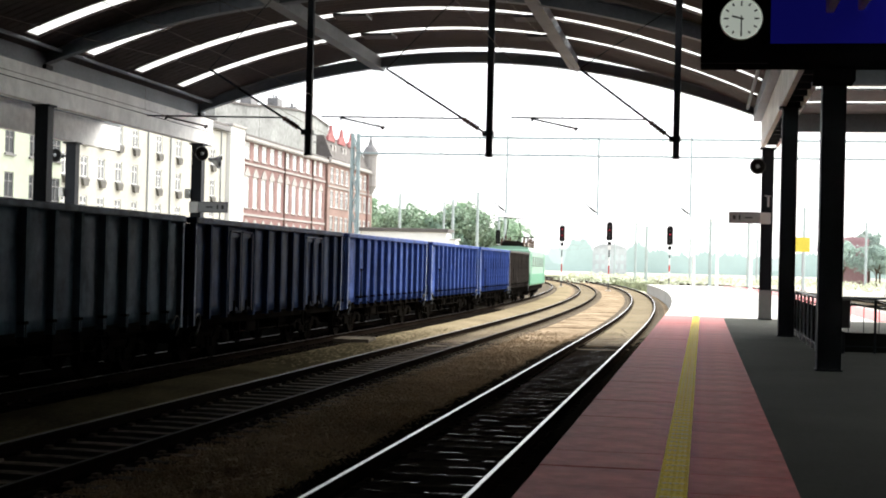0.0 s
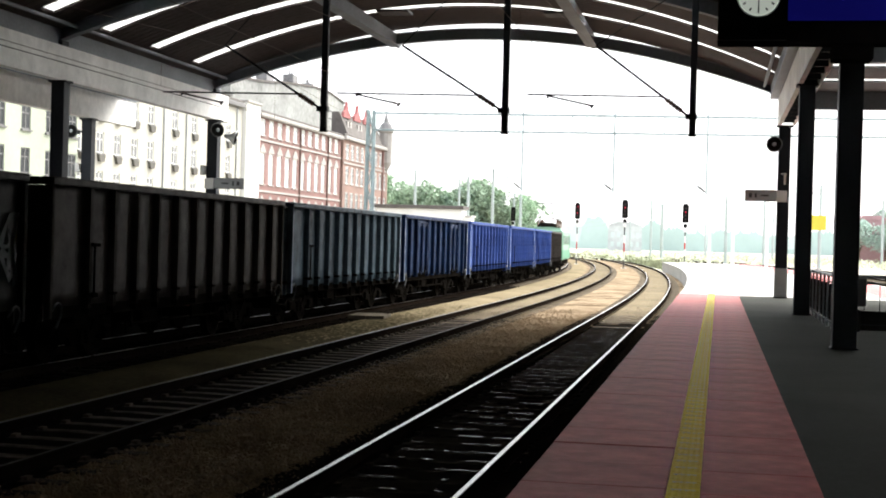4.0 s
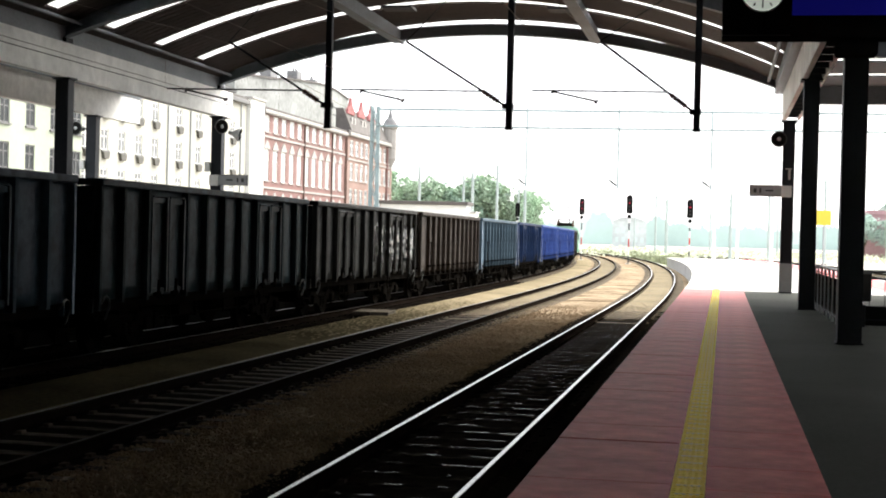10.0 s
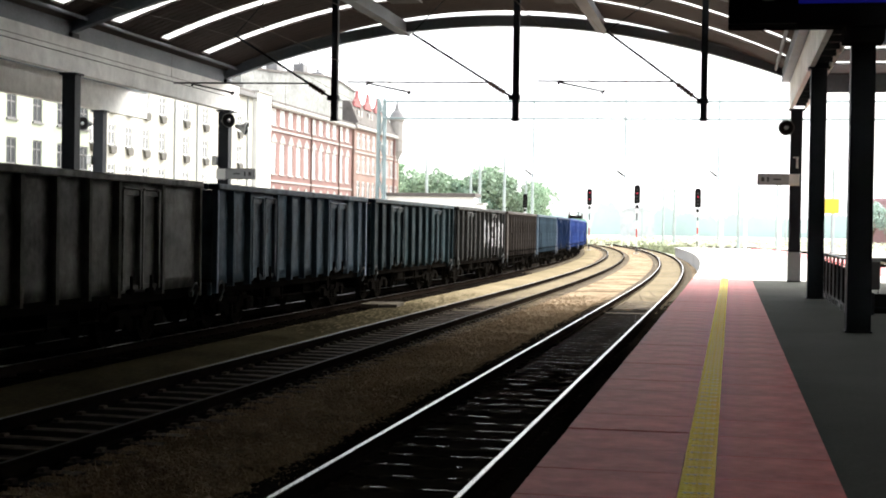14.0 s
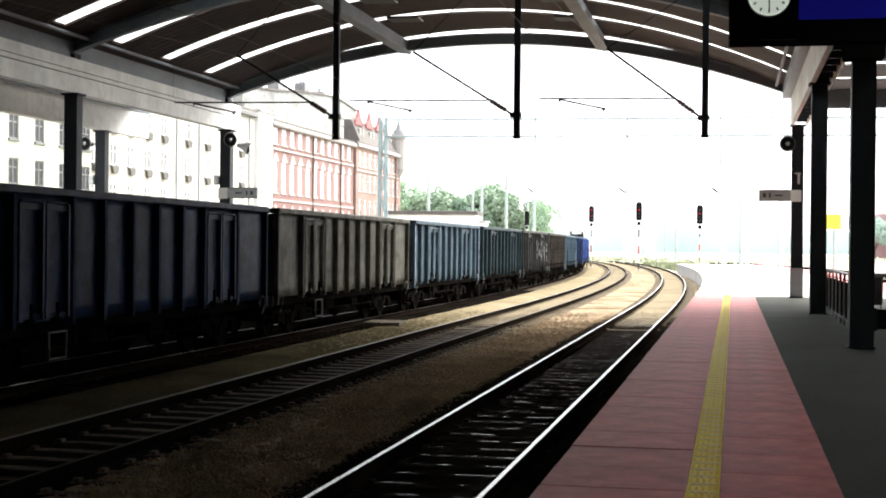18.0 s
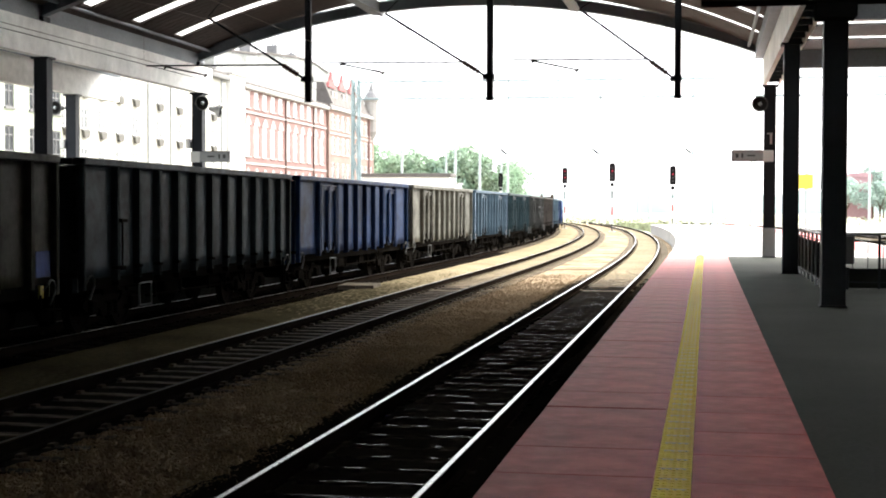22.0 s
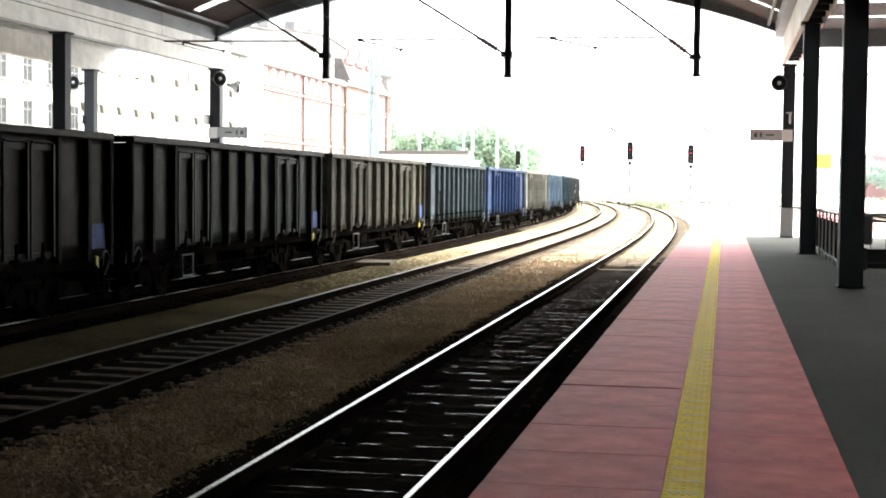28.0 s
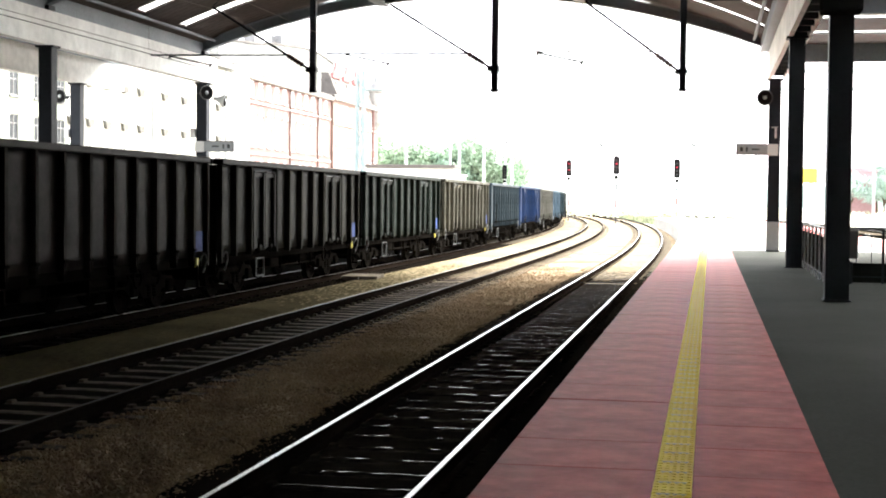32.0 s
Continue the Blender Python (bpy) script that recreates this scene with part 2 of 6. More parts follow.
PAINTS = {k: wagon_paint(n + "_wagon_paint", c, d) for k, n, c, d in (
    ("bright_blue", "bright_blue", (0.0374, 0.0748, 0.2543), (0.0165, 0.0336, 0.1122)),
    ("dark_blue", "dark_blue", (0.0088, 0.0243, 0.0723), (0.0044, 0.0104, 0.0310)),
    ("light_blue", "faded_blue", (0.0602, 0.0930, 0.1226), (0.0263, 0.0416, 0.0569)),
    ("grey_green", "grey_green", (0.0178, 0.0340, 0.0414), (0.0082, 0.0141, 0.0162)),
    ("brown", "rust_brown", (0.0450, 0.0390, 0.0353), (0.0195, 0.0150, 0.0128)),
    ("grey", "dirty_grey", (0.0309, 0.0323, 0.0316), (0.0132, 0.0132, 0.0125)),
    ("olive", "olive_grey", (0.1088, 0.1080, 0.0935), (0.0357, 0.0348, 0.0281)),
    ("sand", "sandy_grey", (0.0669, 0.0654, 0.0517), (0.0258, 0.0243, 0.0167)),
    ("teal", "teal_grey", (0.0303, 0.0435, 0.0533), (0.0139, 0.0194, 0.0236)),
    ("dark_green", "sooty_green", (0.0127, 0.0193, 0.0164), (0.0049, 0.0073, 0.0060)),
    ("dark_brown", "sooty_brown", (0.0185, 0.0150, 0.0125), (0.0075, 0.0058, 0.0046)),
    ("dark_olive", "sooty_olive", (0.0141, 0.0145, 0.0105), (0.0053, 0.0049, 0.0036)),
)}
PALE_CORNER = material("pale_scuffed_corner_paint", (0.30, 0.36, 0.46), 0.7, vary=0.4, grain=5, stain=1.4, bump=0.08, spec=0.05, dirt=(0.08, 0.11, 0.18))
HOOK = material("worn_hook_paint", (0.12, 0.125, 0.125), 0.6, vary=0.4, grain=9, bump=0.05, spec=0.1)
GRAFFITI = material("faded_white_spray", (0.40, 0.41, 0.42), 0.7, vary=0.5, grain=6, stain=2.0, bump=0.0, spec=0.05)
GREASE = material("wet_grease", (0.02, 0.02, 0.024), 0.22, vary=0.3, grain=20, bump=0.25, spec=0.5)
# post outer faces, toned apart from the sides to imitate light on them
POST_FACE = {k: material("lit_tone_" + k + "_post", c, 0.7, vary=0.4, grain=5, stain=1.4, bump=0.08, spec=0.03, dirt=d) for k, c, d in (
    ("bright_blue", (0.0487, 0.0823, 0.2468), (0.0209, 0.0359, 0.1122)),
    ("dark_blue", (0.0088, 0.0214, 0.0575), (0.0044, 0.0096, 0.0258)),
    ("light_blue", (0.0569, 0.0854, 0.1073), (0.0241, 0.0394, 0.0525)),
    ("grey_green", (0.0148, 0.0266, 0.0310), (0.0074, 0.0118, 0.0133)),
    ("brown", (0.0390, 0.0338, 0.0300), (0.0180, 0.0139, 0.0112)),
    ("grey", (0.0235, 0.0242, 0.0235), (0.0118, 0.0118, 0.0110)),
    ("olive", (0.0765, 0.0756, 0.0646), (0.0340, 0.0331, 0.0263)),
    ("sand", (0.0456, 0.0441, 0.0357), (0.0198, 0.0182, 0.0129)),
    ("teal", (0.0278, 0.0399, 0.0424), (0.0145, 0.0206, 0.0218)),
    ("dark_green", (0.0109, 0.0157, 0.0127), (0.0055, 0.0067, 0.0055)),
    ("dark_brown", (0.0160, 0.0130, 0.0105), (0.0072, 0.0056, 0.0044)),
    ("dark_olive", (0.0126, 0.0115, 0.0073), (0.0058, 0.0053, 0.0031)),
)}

# ---------------------------------------------------------------- building blocks


def box(bm, x0, x1, y0, y1, z0, z1, bevel=0.0):
    vs = [bm.verts.new(p) for p in ((x0, y0, z0), (x1, y0, z0), (x1, y1, z0), (x0, y1, z0), (x0, y0, z1), (x1, y0, z1), (x1, y1, z1), (x0, y1, z1))]
    fs = [bm.faces.new([vs[i] for i in q]) for q in ((3, 2, 1, 0), (4, 5, 6, 7), (0, 1, 5, 4), (1, 2, 6, 5), (2, 3, 7, 6), (3, 0, 4, 7))]
    if bevel:
        edges = list({e for f in fs for e in f.edges})
        bmesh.ops.bevel(bm, geom=edges, offset=bevel, segments=1, affect="EDGES", profile=0.5)
    return bm


def rod(bm, a, b, r, seg=8, r2=None, caps=True):
    """A round bar from a to b."""
    a, b = Vector(a), Vector(b)
    d = b - a
    rot = d.to_track_quat("Z", "Y").to_matrix()
    rings = []
    for p, rad in ((a, r), (b, r if r2 is None else r2)):
        rings.append([bm.verts.new(p + rot @ Vector((rad * math.cos(2 * math.pi * i / seg), rad * math.sin(2 * math.pi * i / seg), 0))) for i in range(seg)])
    for i in range(seg):
        j = (i + 1) % seg
        bm.faces.new((rings[0][i], rings[0][j], rings[1][j], rings[1][i]))
    if caps:
        bm.faces.new(rings[0][::-1])
        bm.faces.new(rings[1])
    return bm


def turned(bm, profile, axis, at, seg=16, caps=True):
    """A turned body: profile of (along, radius) round an axis 'x', 'y' or 'z' through at."""
    rings = []
    for s, r in profile:
        ring = []
        for i in range(seg):
            c, d = r * math.cos(2 * math.pi * i / seg), r * math.sin(2 * math.pi * i / seg)
            p = {"x": (s, c, d), "y": (c, s, d), "z": (c, d, s)}[axis]
            ring.append(bm.verts.new((at[0] + p[0], at[1] + p[1], at[2] + p[2])))
        rings.append(ring)
    for a, b in zip(rings, rings[1:]):
        for i in range(seg):
            j = (i + 1) % seg
            bm.faces.new((a[i], a[j], b[j], b[i]))
    if caps:
        bm.faces.new(rings[0][::-1])
        bm.faces.new(rings[-1])
    bmesh.ops.recalc_face_normals(bm, faces=bm.faces)
    return bm


def plate(bm, outline, lo, hi, axis="y"):
    """A flat plate with that outline (two coordinates a point), between lo and hi on the axis."""
    def put(u, v, w):
        return {"x": (w, u, v), "y": (u, w, v), "z": (u, v, w)}[axis]
    a = [bm.verts.new(put(u, v, lo)) for u, v in outline]
    b = [bm.verts.new(put(u, v, hi)) for u, v in outline]
    n = len(a)
    for i in range(n):
        j = (i + 1) % n
        bm.faces.new((a[i], a[j], b[j], b[i]))
    bm.faces.new(a[::-1])
    bm.faces.new(b)
    bmesh.ops.recalc_face_normals(bm, faces=bm.faces)
    return bm


def tube(bm, pts, r, seg=5):
    """One bent bar through the points."""
    rings = []
    for i, p in enumerate(pts):
        d = (pts[min(i + 1, len(pts) - 1)] - pts[max(i - 1, 0)]).normalized()
        rot = d.to_track_quat("Z", "Y").to_matrix()
        rings.append([bm.verts.new(p + rot @ Vector((r * math.cos(2 * math.pi * k / seg), r * math.sin(2 * math.pi * k / seg), 0))) for k in range(seg)])
    for a, b in zip(rings, rings[1:]):
        for k in range(seg):
            bm.faces.new((a[k], a[(k + 1) % seg], b[(k + 1) % seg], b[k]))
    return bm


def mesh_of(name, bm, mat):
    me = bpy.data.meshes.new(name)
    bm.normal_update()
    bm.to_mesh(me)
    bm.free()
    me.materials.append(mat)
    return me


def part(name, bm, mat, parent, label="", m=None):
    """One mesh object under a thing or a part. bm may be a bmesh or a mesh that alike parts share."""
    me = bm if isinstance(bm, bpy.types.Mesh) else mesh_of(name, bm, mat)
    ob = new(name, me)
    ob.parent = parent
    if m is not None:
        ob.matrix_basis = m
    return tagged(ob, label)


def thing(name, label, category, m=None, group="", kind=""):
    ob = new(name)
    if m is not None:
        ob.matrix_basis = m
    return tagged(ob, label, category, group, kind)


def solid(name, bm, mat, label, category="", group="", kind="", m=None):
    """A thing that is one mesh."""
    ob = new(name, mesh_of(name, bm, mat))
    if m is not None:
        ob.matrix_basis = m
    return tagged(ob, label, category, group, kind)


def B():
    return bmesh.new()


def bx(*a, **k):
    return box(B(), *a, **k)


def repaint(ob, mat, face=None):
    """Gives this object its own paint on a shared mesh; face: the paint of its second slot."""
    if face and len(ob.material_slots) > 1:
        ob.material_slots[1].link = "OBJECT"
        ob.material_slots[1].material = face
    ob.material_slots[0].link = "OBJECT"
    ob.material_slots[0].material = mat


# ---------------------------------------------------------------- the plan
RAIL_Z = -0.64                       # rail head under the platform's top (z = 0)
TRACKS = (-2.98, -7.42, -11.87)      # centre lines where the tracks are straight
CURVE_R, CURVE_Y = 1080.0, 52.0      # then all bend to the left about one centre
CURVE_X = TRACKS[0] - CURVE_R
BED_Z = -0.86


def along(xt, s, off=0.0, z=0.0):
    """A point s metres along the line at xt, off metres to its right."""
    r = xt - CURVE_X
    if s <= CURVE_Y:
        return Vector((xt + off, s, z))
    a = (s - CURVE_Y) / r
    return Vector((CURVE_X + (r + off) * math.cos(a), CURVE_Y + (r + off) * math.sin(a), z))


def heading(xt, s):
    """Degrees that the line has turned to the left at s."""
    return 0.0 if s <= CURVE_Y else math.degrees((s - CURVE_Y) / (xt - CURVE_X))


def steps(s0, s1, straight=12.0, bent=6.0):
    out, s = [], s0
    while s < s1:
        out.append(s)
        s += straight if s < CURVE_Y - straight else bent
    return out + [s1]


def sweep(bm, xt, section, s0, s1, closed=True, straight=12.0, bent=6.0):
    """Sweeps a section of (off, z) points along the line at xt."""
    rings = [[bm.verts.new(along(xt, s, o, z)) for o, z in section] for s in steps(s0, s1, straight, bent)]
    n = len(section)
    for a, b in zip(rings, rings[1:]):
        for i in range(n if closed else n - 1):
            j = (i + 1) % n
            bm.faces.new((a[i], b[i], b[j], a[j]))
    if closed:
        bm.faces.new(rings[0])
        bm.faces.new(rings[-1][::-1])
    bmesh.ops.recalc_face_normals(bm, faces=bm.faces)
    return bm


COL_Y = (-25.1, -12.7, -0.2, 12.3, 24.7, 37.2, 49.6)
BACK_Y = -44.0                       # the added wall behind, out of view
COL_X, FAR_COL_X = 2.1, -18.2

# ---------------------------------------------------------------- ground and tracks
gb = B()
for i in range(24):
    for j in range(24):
        x0, x1 = (-3000 + 250 * i), (-2750 + 250 * i)
        y0, y1 = (-3000 + 250 * j), (-2750 + 250 * j)
        gb.faces.new([gb.verts.new(p) for p in ((x0, y0, -1.0), (x1, y0, -1.0), (x1, y1, -1.0), (x0, y1, -1.0))])
bmesh.ops.remove_doubles(gb, verts=gb.verts, dist=0.01)
solid("ground", gb, EARTH, "pale dusty gravel ground of the railway yard", kind="structure")


def ballast_bed():
    rng = random.Random(3)
    bm = B()
    offs = [1.62, 1.1, 0.75, 0.0, -0.75, -1.25, -1.7, -2.2, -2.75, -3.2, -3.7, -4.44, -5.2, -5.7, -6.0]
    zs = [-0.04, 0.02, 0.03, 0.03, 0.03, 0.025, 0.03, 0.03, 0.03, 0.025, 0.03, 0.03, 0.03, 0.02, -0.03]
    rings = []
    for s in steps(-30, 330, 0.8, 1.6):
        rings.append([bm.verts.new(along(TRACKS[0], s, o, BED_Z + z + rng.uniform(-0.008, 0.008))) for o, z in zip(offs, zs)])
    for a, b in zip(rings, rings[1:]):
        for i in range(len(offs) - 1):
            bm.faces.new((a[i], a[i + 1], b[i + 1], b[i]))
    bmesh.ops.recalc_face_normals(bm, faces=bm.faces)
    solid("ballast_bed", bm, BALLAST, "brown crushed-stone ballast bed under the tracks", kind="structure")
    bm = B()
    offs = [-6.0, -6.4, -6.9, -7.4, -7.75]
    zs = [-0.03, 0.05, 0.07, 0.05, -0.05]
    rings = []
    for s in steps(-30, 330, 0.9, 1.8):
        rings.append([bm.verts.new(along(TRACKS[0], s, o, BED_Z + z + rng.uniform(-0.012, 0.012))) for o, z in zip(offs, zs)])
    for a, b in zip(rings, rings[1:]):
        for i in range(len(offs) - 1):
            bm.faces.new((a[i], a[i + 1], b[i + 1], b[i]))
    bmesh.ops.recalc_face_normals(bm, faces=bm.faces)
    solid("sand_path", bm, SAND, "yellowish trodden sand path between two tracks", kind="structure")
    # oily strips, coloured darker to stand for the shade under the roof
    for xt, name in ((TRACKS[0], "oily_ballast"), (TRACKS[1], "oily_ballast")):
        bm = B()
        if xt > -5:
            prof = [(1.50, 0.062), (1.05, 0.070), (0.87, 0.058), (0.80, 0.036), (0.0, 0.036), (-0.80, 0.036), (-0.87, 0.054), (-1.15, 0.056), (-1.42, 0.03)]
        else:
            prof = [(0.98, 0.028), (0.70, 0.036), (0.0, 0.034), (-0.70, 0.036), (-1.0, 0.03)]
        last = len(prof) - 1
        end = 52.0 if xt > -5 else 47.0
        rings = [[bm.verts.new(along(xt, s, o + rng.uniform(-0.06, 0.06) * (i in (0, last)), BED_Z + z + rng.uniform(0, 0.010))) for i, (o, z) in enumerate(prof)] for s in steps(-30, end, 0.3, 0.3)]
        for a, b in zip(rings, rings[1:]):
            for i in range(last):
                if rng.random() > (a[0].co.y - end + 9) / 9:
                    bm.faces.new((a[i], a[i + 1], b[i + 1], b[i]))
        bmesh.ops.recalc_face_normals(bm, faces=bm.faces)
        solid(name, bm, SHADED_OILY, "oily ballast between the rails, darkened for the roof's shade", "ballast", kind="stuff")
    # weedy dirt, thinning past y 30; its darkness stands for the roof's shade
    bm = B()
    offs = [-6.05 - 0.05 * k for k in range(33)]
    rings = [[bm.verts.new(along(TRACKS[0], s, o, BED_Z + 0.062 - 0.09 * abs((o + 6.85) / 0.8) ** 2 + rng.uniform(0.030, 0.038))) for o in offs] for s in steps(-4, 58, 0.2, 0.2)]
    for a, b in zip(rings, rings[1:]):
        for i in range(len(offs) - 1):
            if rng.random() > (a[0].co.y - 30) / 26:
                bm.faces.new((a[i], a[i + 1], b[i + 1], b[i]))
    bmesh.ops.recalc_face_normals(bm, faces=bm.faces)
    solid("trodden_dirt", bm, SHADED_DIRT, "dirt and low weeds between two tracks, darkened for the roof's shade", kind="structure")
    # sand level with the sleepers beyond the roof; its paleness stands for daylight
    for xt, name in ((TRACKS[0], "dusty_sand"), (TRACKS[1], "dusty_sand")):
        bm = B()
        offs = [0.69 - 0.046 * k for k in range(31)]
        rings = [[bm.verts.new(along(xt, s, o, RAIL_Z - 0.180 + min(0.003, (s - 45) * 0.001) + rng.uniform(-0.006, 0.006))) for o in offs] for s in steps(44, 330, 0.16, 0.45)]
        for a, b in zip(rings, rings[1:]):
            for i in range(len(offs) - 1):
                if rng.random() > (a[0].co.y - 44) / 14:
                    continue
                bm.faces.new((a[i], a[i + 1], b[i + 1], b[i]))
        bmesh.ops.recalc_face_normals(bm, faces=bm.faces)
        solid(name, bm, SAND, "pale sand between the rails, daylight put into its colour", "sand", kind="stuff")
    # shade under the train is put into this bed's dark colour
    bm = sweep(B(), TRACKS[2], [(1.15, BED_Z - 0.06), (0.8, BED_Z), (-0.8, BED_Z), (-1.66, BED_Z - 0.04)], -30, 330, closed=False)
    solid("ballast_bed_far", bm, SHADED_OILY, "oily ballast under the goods train, darkened for its shade", kind="structure")


ballast_bed()


def stones():
    """Loose stones over the ballast near the camera."""
    rng = random.Random(11)
    verts, faces = [], []
    for _ in range(40000):
        y = 7 + 48 * (1 - math.sqrt(1 - rng.random()))
        x = rng.uniform(-6.45, -3.95)
        r = rng.uniform(0.012, 0.036)
        c = Vector((x, y, BED_Z + rng.uniform(0.022, 0.036)))
        k = len(verts)
        spin = Euler((rng.uniform(0, 6), rng.uniform(0, 6), rng.uniform(0, 6))).to_matrix()
        for p in ((1, 0, 0), (-1, 0.2, 0), (0, 0.8, 0.1), (0.1, -0.9, 0), (0, 0, 0.75), (0, 0.1, -0.7)):
            verts.append(c + spin @ (Vector(p) * r * rng.uniform(0.75, 1.25)))
        for f in ((0, 2, 4), (2, 1, 4), (1, 3, 4), (3, 0, 4), (2, 0, 5), (1, 2, 5), (3, 1, 5), (0, 3, 5)):
            faces.append([k + i for i in f])
    me = bpy.data.meshes.new("ballast_stones")
    me.from_pydata(verts, [], faces)
    me.materials.append(STONE)
    tagged(new("ballast_stones", me), "loose brown crushed stones lying on the ballast", "ballast", kind="stuff")


stones()

RAIL_SECTION = [(-0.075, -0.172), (0.075, -0.172), (0.075, -0.155), (0.012, -0.135), (0.012, -0.04), (0.036, -0.03), (0.036, -0.004), (0.030, 0.0),
                (-0.030, 0.0), (-0.036, -0.004), (-0.036, -0.03), (-0.012, -0.04), (-0.012, -0.135), (-0.075, -0.155)]
SLEEPER_STEP = 0.66


def sleeper_mesh(mat):
    bm = B()
    plate(bm, [(-0.15, -0.20), (0.15, -0.20), (0.15, -0.10), (0.11, 0.0), (-0.11, 0.0), (-0.15, -0.10)], -1.28, 1.28, "x")
    for sx in (-0.7535, 0.7535):
        for d in (-0.115, 0.115):
            box(bm, sx + d - 0.035, sx + d + 0.035, -0.06, 0.06, 0.0, 0.035)
    return mesh_of("sleeper", bm, mat)


DAYLIT_ME = sleeper_mesh(SLEEPER_DAYLIT)
SLEEPER_ME = {TRACKS[0]: sleeper_mesh(SLEEPER_SHADED), TRACKS[1]: sleeper_mesh(SLEEPER), TRACKS[2]: sleeper_mesh(SLEEPER_SHADED)}


def track(name, xt, s0, s1, own0, own1, label, sleepers_to):
    t = thing(name, label, "railway track", kind="structure")
    for side in (-0.7535, 0.7535):
        r = part("rail", sweep(B(), xt, [(side + o, RAIL_Z + z) for o, z in RAIL_SECTION], s0, s1, straight=15), RAIL_SIDE, t)
        part("running_surface", sweep(B(), xt, [(side - 0.024, RAIL_Z + 0.0), (side - 0.020, RAIL_Z + 0.003), (side + 0.020, RAIL_Z + 0.003), (side + 0.024, RAIL_Z + 0.0)], s0, s1, straight=15),
             RAIL_TOP if xt != TRACKS[1] else RAIL_DULL if side > 0 else RAIL_THIN, r, "bright polished running surface of the rail")
    rng = random.Random(int(abs(xt) * 100))
    far = B()
    s = s0
    while s < sleepers_to:
        p = along(xt, s, rng.uniform(-0.015, 0.015), RAIL_Z - 0.175)
        m = Matrix.Translation(p) @ pose(0, 0, 0, 0, 0, heading(xt, s) + rng.uniform(-0.5, 0.5))
        if own0 <= s <= own1:
            # darker sleepers give way to pale copies that stand for daylight
            part("sleeper", SLEEPER_ME[xt] if s < (41 if xt > -10 else 74) + 7 * rng.random() else DAYLIT_ME, None, t, m=m)
        else:
            n0 = len(far.verts)
            box(far, -1.28, 1.28, -0.13, 0.13, -0.15, 0.0)
            far.verts.ensure_lookup_table()
            for v in far.verts[n0:]:
                v.co = m @ v.co
        s += SLEEPER_STEP
    if xt == TRACKS[0]:
        spots = B()
        for _ in range(520):
            y = s0 + SLEEPER_STEP * rng.randrange(54, 122) + rng.uniform(0.06, 0.09)
            x = xt + rng.choice((-1, 1)) * rng.uniform(0.02, 0.64)
            wx, wy = rng.uniform(0.03, 0.17), rng.uniform(0.004, 0.013)
            spots.faces.new([spots.verts.new((x + wx * math.cos(k * 1.05) * rng.uniform(0.7, 1.2), y + wy * math.sin(k * 1.05) * rng.uniform(0.7, 1.2), RAIL_Z - 0.171)) for k in range(6)])
        tagged(part("grease_spots", spots, GREASE, t), "shiny wet grease spots on the sleepers", kind="stuff")
    tagged(part("far_sleepers", far, SLEEPER_DAYLIT, t), "concrete sleepers farther along the track", kind="stuff")
    return t


# ---------------------------------------------------------------- platforms
EDGE_OFF = 1.69


def platforms():
    x0 = TRACKS[0]
    sec = [(EDGE_OFF + 0.10, -0.99), (EDGE_OFF + 0.10, -0.14), (EDGE_OFF, -0.14), (EDGE_OFF, -0.012), (13.0, -0.012), (13.0, -0.99)]
    p = solid("platform", sweep(B(), x0, sec, -40, 50.5), ASPHALT, "island platform with dark asphalt surface and concrete edge", kind="structure")
    # strong daylight beyond the roof is put into this paving's pale colour
    sec2 = [(EDGE_OFF + 0.10, -0.99), (EDGE_OFF + 0.10, -0.14), (EDGE_OFF, -0.14), (EDGE_OFF, -0.010), (11.0, -0.010), (11.0, -0.99)]
    solid("platform_open", sweep(B(), x0, sec2, 50.5, 150, bent=3.0), PAVING, "platform paving beyond the roof, pale to stand for daylight", kind="structure")
    solid("platform_wall", sweep(B(), x0, [(EDGE_OFF + 0.085, -0.98), (EDGE_OFF + 0.085, -0.145), (EDGE_OFF + 0.099, -0.145), (EDGE_OFF + 0.099, -0.98)], -40, 150, bent=3.0),
          CONCRETE, "concrete retaining wall of the platform edge", kind="structure")
    solid("red_edge_far", sweep(B(), x0, [(8.9, -0.008), (8.9, 0.004), (10.7, 0.004), (10.7, -0.008)], 51, 148, bent=3.0), RED_SLAB, "red slabs along the island's other edge", kind="structure")
    # run on unseen past the roof, coloured as the shade under the train
    far = [(-1.69, -0.012), (-1.69, -0.14), (-1.79, -0.14), (-1.79, -0.99), (-13.6, -0.99), (-13.6, -0.012)]
    solid("platform_far", sweep(B(), TRACKS[2], far, -40, 175), FAR_SHADE, "far platform behind the goods train, darkened for the shade there", kind="structure")
    return p


platforms()


